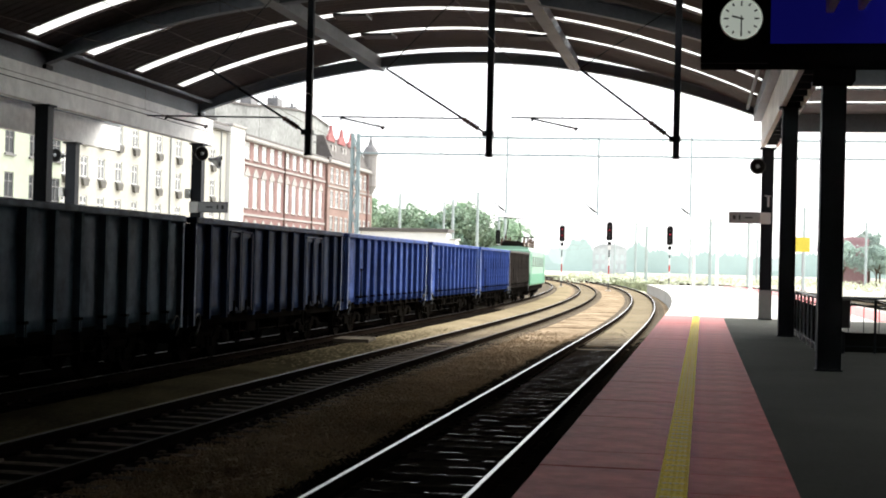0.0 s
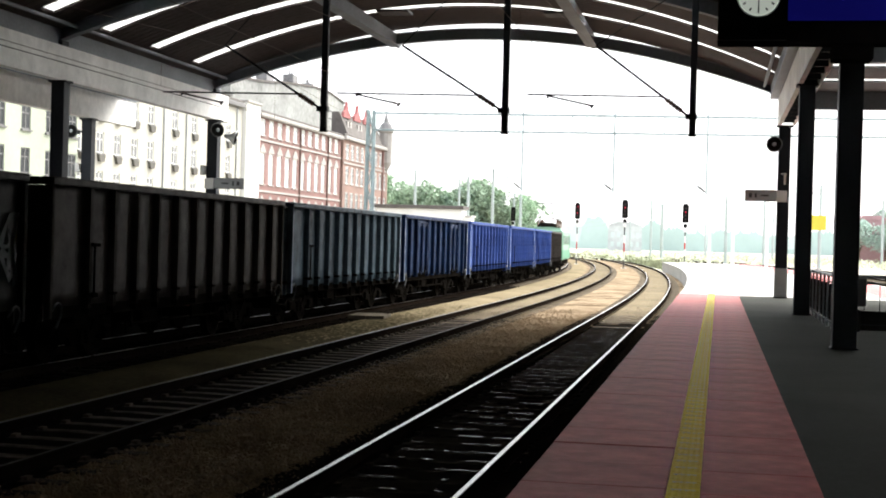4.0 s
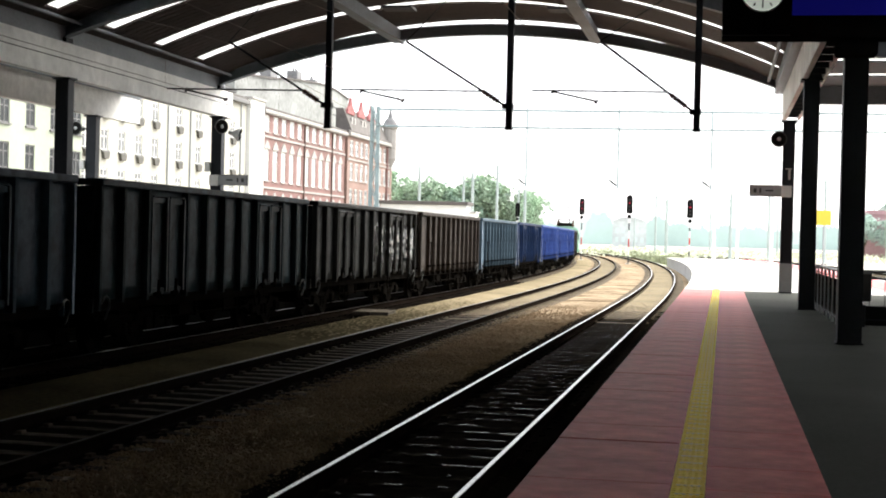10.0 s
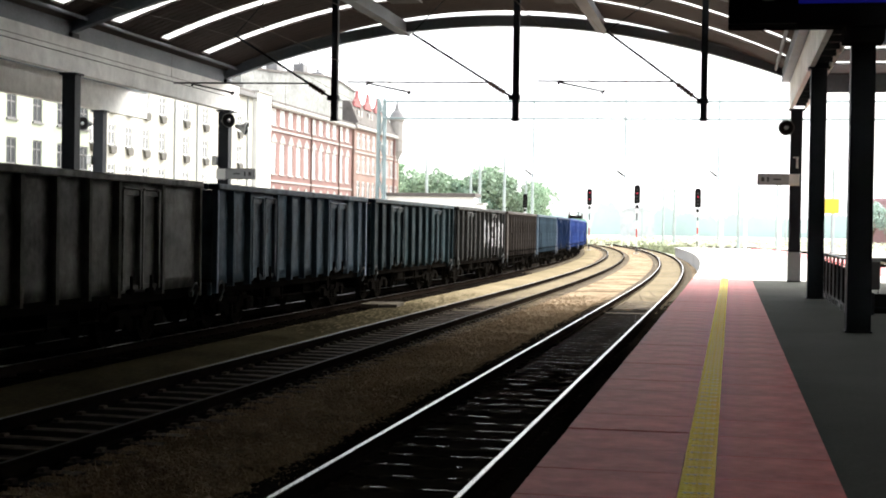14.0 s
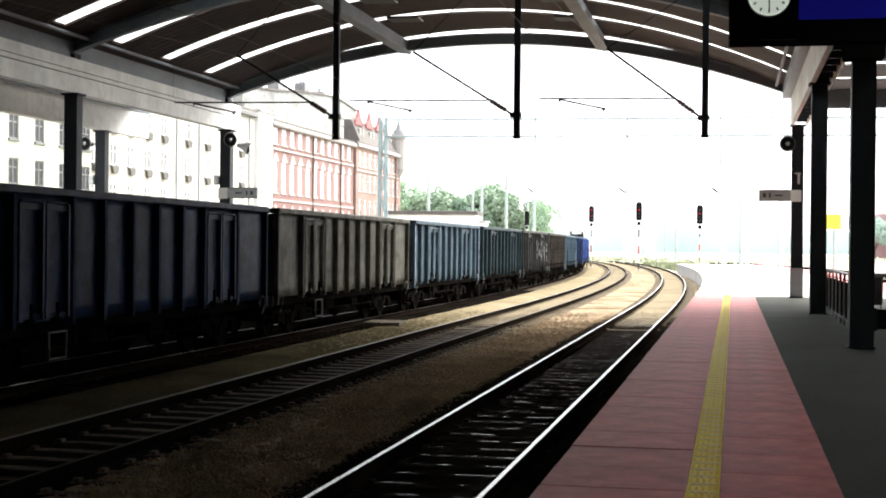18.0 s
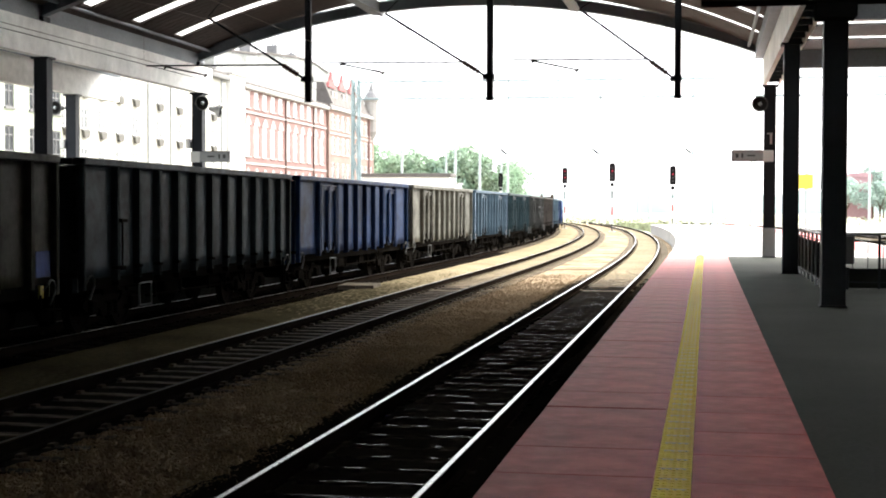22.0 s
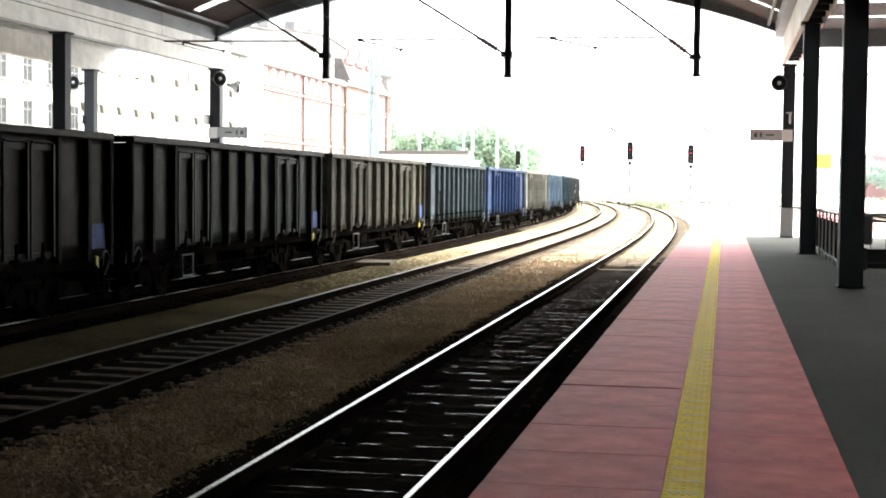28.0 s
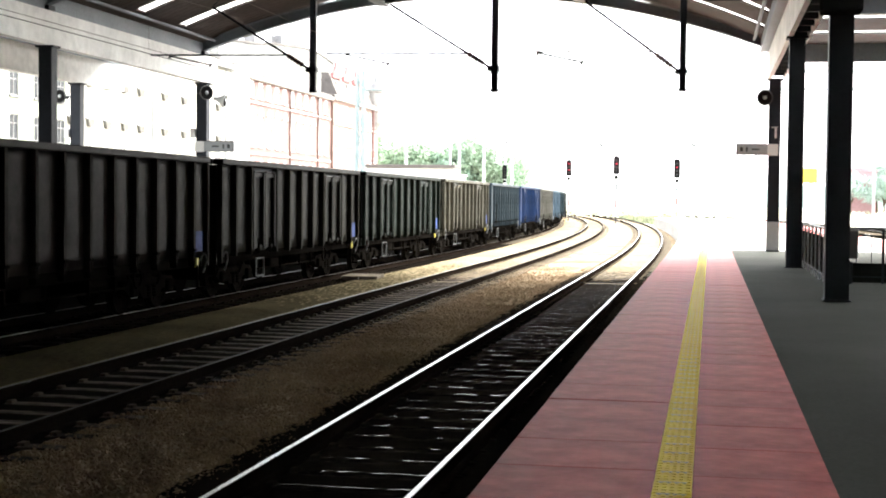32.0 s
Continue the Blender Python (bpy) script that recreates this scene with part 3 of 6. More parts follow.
def paving():
    """Red slabs along the edge, a yellow tactile strip between them."""
    rng = random.Random(5)
    th = thing("red_edge_paving", "red concrete slabs along the platform edge, worn and stained", "paving", kind="structure")
    ln = 0.988
    for (a, b), start in (((-1.285, -0.2975), -11.3), ((-0.0725, 0.735), -11.42)):
        me = mesh_of("slab", bx(a, b, 0.0, ln, -0.05, 0.0, bevel=0.005), RED_SLAB)
        s = start
        while s < 50.3:
            part("slab", me, None, th, m=pose(0, s, rng.uniform(0.001, 0.004), rng.uniform(-0.09, 0.09), rng.uniform(-0.08, 0.08), 0))
            s += ln + 0.012
    th2 = thing("tactile_strip", "worn yellow tactile warning strip with raised bars", "tactile strip", kind="structure")
    tile = bx(-0.296, -0.074, 0.0, 0.325, -0.04, 0.003, bevel=0.003)
    for i in range(4):
        for j in range(5):
            cx = -0.296 + 0.222 * (j + 0.5) / 5
            box(tile, cx - 0.013, cx + 0.013, 0.010 + 0.081 * i, 0.066 + 0.081 * i, 0.003, 0.008)
    tile_me = mesh_of("tile", tile, YELLOW)
    worn = B()
    for j in (1, 3):
        cx = -0.296 + 0.222 * (j + 0.5) / 5
        box(worn, cx - 0.040, cx + 0.040, 0.306, 0.324, 0.0032, 0.0092)
    worn_me = mesh_of("worn_bar", worn, WORN_YELLOW)
    s = -1.0 - 30 * 0.333
    while s < 51.2:
        base = along(TRACKS[0], s, -TRACKS[0], 0.001 + rng.uniform(0, 0.003))
        tl = part("tile", tile_me, None, th2, m=Matrix.Translation(base) @ pose(0, 0, 0, 0, 0, heading(TRACKS[0], s) + rng.uniform(-0.15, 0.15)))
        part("worn_bar", worn_me, None, tl, "paint worn pale on the end bars")
        s += 0.333


# ---------------------------------------------------------------- the roof over the tracks


def under(x):
    """Height of the arches' lower edge."""
    return 8.74 - 0.0185 * (x + 8.3) ** 2


def over(x):
    """Height of the roof sheet, which stands on purlins over the arches."""
    return 9.43 - 0.0221 * (x + 8.36) ** 2


def vault(bm, x0, x1, y0, y1, lo, hi, n=40, curve=under):
    rings = []
    for i in range(n + 1):
        x = x0 + (x1 - x0) * i / n
        z = curve(x)
        rings.append([bm.verts.new(p) for p in ((x, y0, z + lo), (x, y1, z + lo), (x, y1, z + hi), (x, y0, z + hi))])
    for a, b in zip(rings, rings[1:]):
        for k in range(4):
            bm.faces.new((a[k], b[k], b[(k + 1) % 4], a[(k + 1) % 4]))
    bm.faces.new(rings[0])
    bm.faces.new(rings[-1][::-1])
    bmesh.ops.recalc_face_normals(bm, faces=bm.faces)
    return bm


SKY_PITCH, SKY_WIDE, FLAT_SKY = 3.65, 0.8, 1.1
SKY_LAST = 46.25                     # the glazed strip nearest to the open end
ROOF_Y0, ROOF_Y1 = -43.7, 50.2
FLAT_X1 = 9.6


def roof():
    # strips short of y 31 are unseen, placed and widened to shape the light
    gaps = []
    y = SKY_LAST
    while y > 4:
        gaps.append(y)
        y -= SKY_PITCH
    gaps.sort()
    shell, glass, flat, flat_glass = B(), B(), B(), B()
    xa, xb = FAR_COL_X + 0.35, COL_X - 0.35
    y, yf = ROOF_Y0, ROOF_Y0
    for g in gaps + [ROOF_Y1 + SKY_WIDE / 2]:
        b = g - SKY_WIDE / 2
        fw = FLAT_SKY if 3 < g < 31 else SKY_WIDE
        box(flat, COL_X + 0.45, FLAT_X1, yf, g - fw / 2, 6.98, 7.08)
        yf = g + fw / 2
        # vault glazed only towards its open end; unseen rest left solid, darkening the tracks
        if g > 31:
            vault(shell, xa - 0.5, xb + 0.5, y, b, -0.05, 0.05, curve=over)
            q = y + 0.2
            while y > 25 and q < b - 0.1:
                vault(shell, xa - 0.2, xb + 0.2, q, q + 0.05, -0.059, -0.051, 24, over)
                q += 0.39
            y = g + SKY_WIDE / 2
    for g in gaps:
        if g > 31:
            for x0, x1 in ((xa - 0.5, xa + 0.13), (xb - 0.13, xb + 0.5)):
                vault(shell, x0, x1, g - SKY_WIDE / 2, g + SKY_WIDE / 2, -0.05, 0.05, 4, over)
            vault(glass, xa + 0.12, xb - 0.12, g - SKY_WIDE / 2, g + SKY_WIDE / 2, 0.012, 0.026, curve=over)
        fw = FLAT_SKY if 3 < g < 31 else SKY_WIDE
        box(flat_glass, COL_X + 0.47, FLAT_X1 - 0.02, g - fw / 2, g + fw / 2, 7.03, 7.045)
    solid("ceiling", shell, ROOF_BROWN, "dark brown arched sheet roof over the tracks", kind="structure")
    g = solid("skylight", glass, SKYLIGHT, "narrow glazed strips across the arched roof", kind="structure")
    solid("ceiling_platform", flat, ROOF_GREY, "flat grey roof over the island platform", kind="structure")
    g = solid("skylight_platform", flat_glass, SKYLIGHT, "narrow glazed strips across the platform roof", kind="structure")


roof()


def arches():
    for y in COL_Y:
        a = thing("roof_arch", "dark grey curved steel arch spanning the tracks", "roof arch", group="roof arches", kind="structure")
        part("web", vault(B(), FAR_COL_X + 0.01, COL_X - 0.2, y - 0.03, y + 0.03, 0.036, 0.352), STEEL_GREY, a)
        part("lower_flange", vault(B(), FAR_COL_X + 0.01, COL_X - 0.2, y - 0.15, y + 0.15, 0.0, 0.035), STEEL_GREY, a)
        part("upper_flange", vault(B(), FAR_COL_X + 0.01, COL_X - 0.2, y - 0.15, y + 0.15, 0.353, 0.388), STEEL_GREY, a)
        part("foot_plate", bx(FAR_COL_X - 0.005, FAR_COL_X + 0.12, y - 0.20, y + 0.20, 6.78, 6.915), STEEL, a)
        part("cross_beam", bx(COL_X + 0.42, FLAT_X1, y - 0.15, y + 0.15, 6.38, 6.97, bevel=0.01), STEEL_GREY, a)
    for x in (-11.5, -4.5):
        z = 8.43
        p = thing("roof_purlin", "grey steel purlin running under the arched roof", "roof purlin", group="roof purlins", kind="structure")
        part("web", bx(x - 0.06, x + 0.06, ROOF_Y0, ROOF_Y1, z + 0.08, z + 0.51), STEEL_GREY, p)
        part("flange", bx(x - 0.19, x + 0.19, ROOF_Y0, ROOF_Y1 - 0.6, z + 0.03, z + 0.075, bevel=0.008), STEEL_GREY, p)
        y = SKY_LAST
        while y > 31:
            sgn = 1 if x < -8 else -1
            part("ledge", bx(x + 0.2 * sgn if sgn > 0 else x - 1.25, x + 1.25 if sgn > 0 else x - 0.2, y - 0.42, y + 0.42, over(x + 0.9 * sgn) - 0.20, over(x + 0.9 * sgn) - 0.12), ROOF_GREY, p)
            y -= SKY_PITCH
    # gutter tubes and closing strips along both eaves
    for x, x0, x1, xp, zp in ((FAR_COL_X, FAR_COL_X - 0.12, FAR_COL_X, FAR_COL_X + 0.45, 7.31), (COL_X, COL_X - 0.50, COL_X - 0.10, COL_X - 0.72, 7.16)):
        solid("eaves_strip", bx(x0, x1, ROOF_Y0, ROOF_Y1, 6.78, 7.30), STEEL_GREY, "grey steel closing strip along the eaves", kind="structure")
        solid("eaves_pipe", rod(B(), (xp, ROOF_Y0, zp), (xp, ROOF_Y1, zp), 0.055), STEEL_GREY, "thin grey drain pipe along the eaves", "pipe", group="eaves pipes")


arches()


OUT_COL_X = -23.1


def girders():
    g = thing("platform_girder", "pale painted double girder on the platform columns, stained", "girder", kind="structure")
    part("web", bx(1.86, 1.99, ROOF_Y0, ROOF_Y1 - 0.3, 5.82, 6.76, bevel=0.012), BEAM_PAINT, g)
    part("web", bx(2.36, 2.46, ROOF_Y0, ROOF_Y1 - 0.3, 5.86, 6.76, bevel=0.012), BEAM_PAINT, g)
    part("top_plate", bx(1.84, 2.48, ROOF_Y0, ROOF_Y1 - 0.3, 6.763, 6.80), STEEL_GREY, g)
    y = ROOF_Y0 + 0.5
    dia = mesh_of("diaphragm", bx(1.992, 2.358, -0.04, 0.04, 5.84, 6.35), STEEL)
    while y < ROOF_Y1 - 0.8:
        part("diaphragm", dia, None, g, m=pose(0, y, 0))
        y += 1.24
    f = thing("far_girder", "pale painted girder along the far platform, water-stained", "girder", kind="structure")
    part("lower_web", bx(FAR_COL_X - 0.15, FAR_COL_X + 0.13, ROOF_Y0, ROOF_Y1 + 0.6, 5.80, 6.285, bevel=0.01), BEAM_PAINT, f)
    part("upper_web", bx(FAR_COL_X - 0.15, FAR_COL_X + 0.10, ROOF_Y0, ROOF_Y1 + 0.6, 6.315, 6.775, bevel=0.01), BEAM_PAINT, f)
    part("joint", bx(FAR_COL_X - 0.13, FAR_COL_X + 0.09, ROOF_Y0, ROOF_Y1 + 0.58, 6.28, 6.32), BLACK, f)
    o = thing("outer_girder", "pale weathered girder on the outer row of far columns", "girder", kind="structure")
    part("web", bx(OUT_COL_X - 0.15, OUT_COL_X + 0.13, ROOF_Y0, 53.6, 5.80, 6.80, bevel=0.01), BEAM_PAINT, o)
    part("cap", bx(OUT_COL_X - 0.22, OUT_COL_X + 0.20, ROOF_Y0, 53.6, 6.803, 6.9), STEEL_GREY, o)
    solid("ceiling_far_platform", bx(OUT_COL_X + 0.3, FAR_COL_X - 0.17, ROOF_Y0, 52.0, 6.903, 7.03), ROOF_GREY, "flat grey roof over the far platform", kind="structure")


girders()


def column_parts(c, cover, height):
    w = 0.19
    part("shaft", bx(-w, w, -0.035, 0.035, 0.0, height), STEEL, c)
    part("flange", bx(-w - 0.006, -w + 0.03, -0.18, 0.18, 0.0, height, bevel=0.006), STEEL, c)
    part("flange", bx(w - 0.03, w + 0.006, -0.18, 0.18, 0.0, height, bevel=0.006), STEEL, c)
    part("face_plate", bx(-w, w, -0.178, -0.15, 0.02, height - 0.05), STEEL, c)
    part("head_plate", bx(-0.27, 0.27, -0.24, 0.24, height - 0.06, height, bevel=0.008), STEEL, c)
    part("base_plate", bx(-0.225, 0.225, -0.22, 0.22, 0.0, 0.03, bevel=0.006), STEEL, c)
    bolt = mesh_of("bolt", rod(B(), (0, 0, 0.03), (0, 0, 0.06), 0.012, 6), STEEL)
    for sx in (-0.12, 0.12):
        for sy in (-0.2, 0.2):
            part("bolt", bolt, None, c, m=pose(sx, sy, 0))
    if cover:
        part("foot_cover", bx(-0.215, 0.215, -0.205, 0.205, 0.0, 1.0, bevel=0.012), GREY_SIGN, c, "pale grey sheet cover round the foot")


def columns():
    for i, y in enumerate(COL_Y):
        c = thing("roof_column", "dark painted steel column with a pale foot cover" if y == 49.6 else "dark painted steel column on a bolted base plate", "column", pose(COL_X, y, 0), "columns along the platform", "structure")
        column_parts(c, y == 49.6, 5.83)
        c = thing("roof_column", "dark painted steel column on the far platform", "column", pose(FAR_COL_X, y, 0), "columns along the far platform", "structure")
        column_parts(c, False, 5.80)
        c = thing("roof_column", "dark painted steel column behind the far platform", "column", pose(OUT_COL_X, y, 0), "columns behind the far platform", "structure")
        column_parts(c, False, 5.80)
        c = thing("roof_column", "dark painted steel column of the outer row", "column", pose(FLAT_X1 - 0.3, y, 0), "columns of the outer row", "structure")
        column_parts(c, False, 6.38)


columns()


def closing_walls():
    """Plain unseen walls and roof, added behind and beside the view to block light."""
    def wall(name, bm, label):
        solid(name, bm, BLOCKER, label, kind="structure")
    wall("wall_south", bx(-24.3, 31.2, BACK_Y - 0.4, BACK_Y, -0.99, 10.5), "plain dark wall added behind the tracks, unseen")
    wall("wall_west", bx(-24.3, -23.9, BACK_Y + 0.004, 34.0, -0.99, 7.2), "plain dark wall added behind the far platform, unseen")
    wall("wall_north_east", bx(10.2, 30.796, 51.6, 52.0, -0.99, 7.2), "plain dark wall added across the outer tracks' end, unseen")
    wall("wall_east", bx(30.8, 31.2, BACK_Y + 0.004, 37.0, -0.99, 9.0), "plain dark wall added beyond the outer tracks, unseen")
    wall("wall_east_low", bx(30.8, 31.2, 37.004, 52.0, -0.99, 3.0), "low dark wall added beyond the outer tracks, open above, unseen")
    solid("ceiling_outer", bx(FLAT_X1 + 0.004, 30.796, ROOF_Y0, ROOF_Y1, 7.0, 7.2), ROOF_BROWN, "flat brown roof added over the outer tracks, unseen", kind="structure")


closing_walls()

# ---------------------------------------------------------------- the goods train
BODY_Z0, BODY_Z1 = 1.02, 3.12
HW = 1.45


def bogie(parent, x, label=""):
    """Two-axle bogie; its wheelsets are parts that roll."""
    b = part("bogie", box(B(), -1.25, 1.25, -0.98, -0.86, 0.42, 0.66, bevel=0.02), IRON, parent, "black cast bogie with coil springs", pose(x, 0, 0))
    bm = b.data
    fb = B()
    fb.from_mesh(bm)
    for sy in (-1, 1):
        plate(fb, [(-1.30, 0.50), (-1.12, 0.66), (-0.5, 0.70), (-0.35, 0.52), (0.35, 0.52), (0.5, 0.70), (1.12, 0.66), (1.30, 0.50), (1.05, 0.36), (0.6, 0.44), (0.4, 0.28), (-0.4, 0.28), (-0.6, 0.44), (-1.05, 0.36)],
              *(sorted((sy * 0.90, sy * 1.02))), "y")
        for ax in (-0.9, 0.9):
            box(fb, ax - 0.15, ax + 0.15, *sorted((sy * 0.88, sy * 1.10)), 0.34, 0.60, bevel=0.03)
    box(fb, -0.22, 0.22, -0.95, 0.95, 0.45, 0.80, bevel=0.02)
    fb.to_mesh(bm)
    fb.free()
    sp = B()
    for sx in (-0.14, 0.14):
        turned(sp, [(0.30, 0.07), (0.33, 0.09), (0.36, 0.075), (0.39, 0.09), (0.42, 0.075), (0.45, 0.09), (0.48, 0.075), (0.51, 0.09), (0.54, 0.07)], "z", (sx, 0, 0), 10)
    sm = mesh_of("spring", sp, IRON)
    for sy in (-0.98, 0.98):
        part("spring", sm, None, b, m=pose(0, sy, 0))
    for ax in (-0.9, 0.9):
        part("wheelset", WHEELSET, None, b, m=pose(ax, 0, 0.46))
    return b


def wheelset_mesh():
    bm = B()
    for sy in (-1, 1):
        prof = [(0.66, 0.10), (0.66, 0.39), (0.672, 0.49), (0.70, 0.485), (0.71, 0.462), (0.80, 0.458), (0.80, 0.40), (0.765, 0.37), (0.745, 0.16), (0.82, 0.14), (0.82, 0.08)]
        turned(bm, [(sy * s, r) for s, r in prof], "y", (0, 0, 0), 22)
        for k in range(6):
            a = k * math.pi / 3
            rod(bm, (0.27 * math.cos(a), sy * 0.745, 0.27 * math.sin(a)), (0.27 * math.cos(a), sy * 0.772, 0.27 * math.sin(a)), 0.03, 6)
    rod(bm, (0, -1.05, 0), (0, 1.05, 0), 0.075, 10)
    return mesh_of("wheelset", bm, IRON)


WHEELSET = wheelset_mesh()


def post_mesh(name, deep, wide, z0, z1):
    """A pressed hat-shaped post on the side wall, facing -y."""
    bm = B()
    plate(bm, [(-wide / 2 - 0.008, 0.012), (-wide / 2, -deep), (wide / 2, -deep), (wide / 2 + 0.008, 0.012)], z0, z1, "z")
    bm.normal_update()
    # outer faces go to the second slot, whose tone stands in for light
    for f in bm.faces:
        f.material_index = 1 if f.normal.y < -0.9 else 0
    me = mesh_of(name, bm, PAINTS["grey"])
    me.materials.append(POST_FACE["grey"])
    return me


SHEET = 0.115                        # how far the side sheets stand behind the wagon's outline


def side_sheet(stations, seed):
    """A thin steel side wall, each bay between two posts pushed out unevenly by years of loads."""
    rng = random.Random(seed)
    z0, z1, nz = BODY_Z0, BODY_Z1 - 0.05, 9
    xs, depth = [], []
    for a, b in zip(stations, stations[1:]):
        swell, lean, knock = rng.uniform(0.010, 0.040), rng.uniform(-0.8, 0.8), rng.uniform(0.2, 0.8)
        for k in range(6):
            u = k / 6
            xs.append(a + (b - a) * u)
            depth.append([swell * math.sin(math.pi * u) * (0.75 + 0.35 * math.sin(math.pi * v / nz + lean)) + 0.010 * math.sin(9 * knock + 2.3 * v) * math.sin(math.pi * u) + 0.006 * rng.random() for v in range(nz + 1)])
    xs.append(stations[-1])
    depth.append([0.0] * (nz + 1))
    bm = B()
    out = [[bm.verts.new((x, -HW + SHEET - d[v], z0 + (z1 - z0) * v / nz)) for v in range(nz + 1)] for x, d in zip(xs, depth)]
    back = [[bm.verts.new((x, -HW + SHEET + 0.03, z)) for z in (z0, z1)] for x in xs]
    for (a, b), (c, d) in zip(zip(out, out[1:]), zip(back, back[1:])):
        for v in range(nz):
            bm.faces.new((a[v], b[v], b[v + 1], a[v + 1]))
        bm.faces.new((c[0], c[1], d[1], d[0]))
        bm.faces.new((a[0], c[0], d[0], b[0]))
        bm.faces.new((a[-1], b[-1], d[1], c[1]))
    me = mesh_of("side_sheet", bm, PAINTS["grey"])
    for f in me.polygons:
        f.use_smooth = abs(f.normal.y) > 0.8
    return me


def wagon(kind, length):
    """An open high-sided wagon, built along x with the rail head at z = 0. kind: 'doors' or 'ribs'."""
    h = length / 2
    w = thing("open_wagon", "", "goods wagon")
    P0 = PAINTS["grey"]
    if kind == "ribs":
        posts, doors = [-h + 1.44 + 1.0 * i for i in range(11)], []
    elif length > 13:
        posts, doors = [-4.87, -2.92, -1.75, -0.58, 0.58, 1.75, 2.92, 4.87], [-3.895, 3.895]
    else:
        posts, doors = [-5.2, -4.1, -2.15, -1.075, 0.0, 1.075, 2.15, 4.1, 5.2], [-3.125, 3.125]
    part("floor", bx(-h + 0.05, h - 0.05, -1.32, 1.32, 1.06, 1.14), IRON, w)
    part("load", load_mesh(h), None, w, "dark coal dust on the wagon floor")
    sheet = side_sheet([-h + 0.02] + posts + [h - 0.02], round(length * 10) + len(posts))
    post = post_mesh("post", 0.13, 0.11, BODY_Z0 - 0.06, BODY_Z1 - 0.125)
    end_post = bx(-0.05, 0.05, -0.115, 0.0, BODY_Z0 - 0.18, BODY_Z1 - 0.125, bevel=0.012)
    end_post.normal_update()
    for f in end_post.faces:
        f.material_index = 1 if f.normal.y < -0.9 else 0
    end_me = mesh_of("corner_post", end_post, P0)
    end_me.materials.append(POST_FACE["grey"])
    foot = mesh_of("hinge", box(bx(-0.068, 0.068, -0.155, -0.02, 1.16, 1.21, bevel=0.008), -0.03, 0.03, -0.13, 0.0, 0.86, 1.16), IRON)
    loop_pts = [Vector((-0.16, 0, 0.92))] + [Vector((0.15 * math.cos(a), -0.05, 0.95 + 0.14 * math.sin(a))) for a in (2.6, 2.1, 1.5, 0.9, 0.3, -0.4, -1.0)] + [Vector((0.02, -0.02, 0.68))]
    loop_me = mesh_of("hook", tube(B(), loop_pts, 0.02, 6), HOOK)
    for sy in (-1, 1):
        turn = pose(0, 0, 0, 0, 0, 0 if sy < 0 else 180)
        part("side_sheet", sheet, None, w, m=turn)
        part("top_rail", bx(-h, h, -HW - 0.025, -HW + 0.21, BODY_Z1 - 0.13, BODY_Z1, bevel=0.02), P0, w, m=turn)
        # the sole bar's shade is put into its colour: dark iron, never repainted
        part("sole_bar", bx(-h, h, -HW + 0.24, -HW + 0.32, 0.80, BODY_Z0 + 0.02, bevel=0.01), IRON, w, m=turn)
        for e in (-1, 1):
            part("corner_post", end_me, None, w, m=turn @ pose(e * (h - 0.055), -HW + SHEET, 0))
        for x in posts:
            part("post", post, None, w, m=turn @ pose(x, -HW + SHEET, 0))
            if kind == "ribs":
                part("hinge", foot, None, w, m=turn @ pose(x, -HW + SHEET, 0))
        for x in doors:
            d = part("door", bx(-0.86, 0.86, -0.03, 0.0, BODY_Z0 + 0.02, BODY_Z1 - 0.20, bevel=0.008), P0, w, m=turn @ pose(x, -HW + SHEET - 0.002, 0))
            for c in (-0.43, 0.43):
                leaf = B()
                for q in (-0.37, 0.37):
                    box(leaf, c + q - 0.028, c + q + 0.028, -0.120, -0.032, BODY_Z0 + 0.06, BODY_Z1 - 0.26)
                box(leaf, c - 0.34, c + 0.34, -0.085, -0.032, BODY_Z1 - 0.36, BODY_Z1 - 0.27)
                box(leaf, c - 0.34, c + 0.34, -0.085, -0.032, BODY_Z0 + 0.06, BODY_Z0 + 0.14)
                part("door_frame", leaf, P0, d)
                hb = B()
                rod(hb, (c, -0.11, BODY_Z0 - 0.05), (c, -0.11, BODY_Z0 + 0.30), 0.025, 6)
                box(hb, c - 0.11, c + 0.11, -0.12, -0.045, BODY_Z0 + 0.0, BODY_Z0 + 0.07)
                part("latch", hb, IRON, d, "dark iron door latch")
                part("hinge_bar", rod(B(), (c - 0.34, -0.10, BODY_Z1 - 0.24), (c + 0.34, -0.10, BODY_Z1 - 0.24), 0.024, 6), P0, d)
        if kind == "ribs":
            lv = B()
            x = posts[0] + 0.10
            rod(lv, (x, -HW - 0.04, 1.16), (x, -HW - 0.04, 2.02), 0.02, 6)
            box(lv, x - 0.10, x + 0.16, -HW - 0.07, -HW + 0.10, 2.0, 2.06)
            box(lv, x - 0.08, x + 0.10, -HW - 0.07, -HW + 0.10, 1.14, 1.22)
            part("brake_lever", lv, IRON, w, "dark iron lever beside the end bay", turn)
        # steps, hooks and the small frame for the load plate
        st = B()
        for q in (-0.22, 0.22):
            box(st, q - 0.02, q + 0.02, -0.03, 0.0, 0.36, 0.86)
        box(st, -0.24, 0.24, -0.16, 0.02, 0.36, 0.40)
        box(st, -0.24, 0.24, -0.16, 0.02, 0.60, 0.63)
        part("step", st, IRON, w, m=turn @ pose(h - 0.42, -HW + 0.04, 0))
        for e in (-1, 1):
            part("hook", loop_me, None, w, "pale worn towing hook", turn @ pose(e * (h - 0.30), -HW + 0.06, 0))
        fr = B()
        for q in (-0.29, 0.29):
            box(fr, q - 0.014, q + 0.014, -0.03, 0.0, 0.42, 0.86)
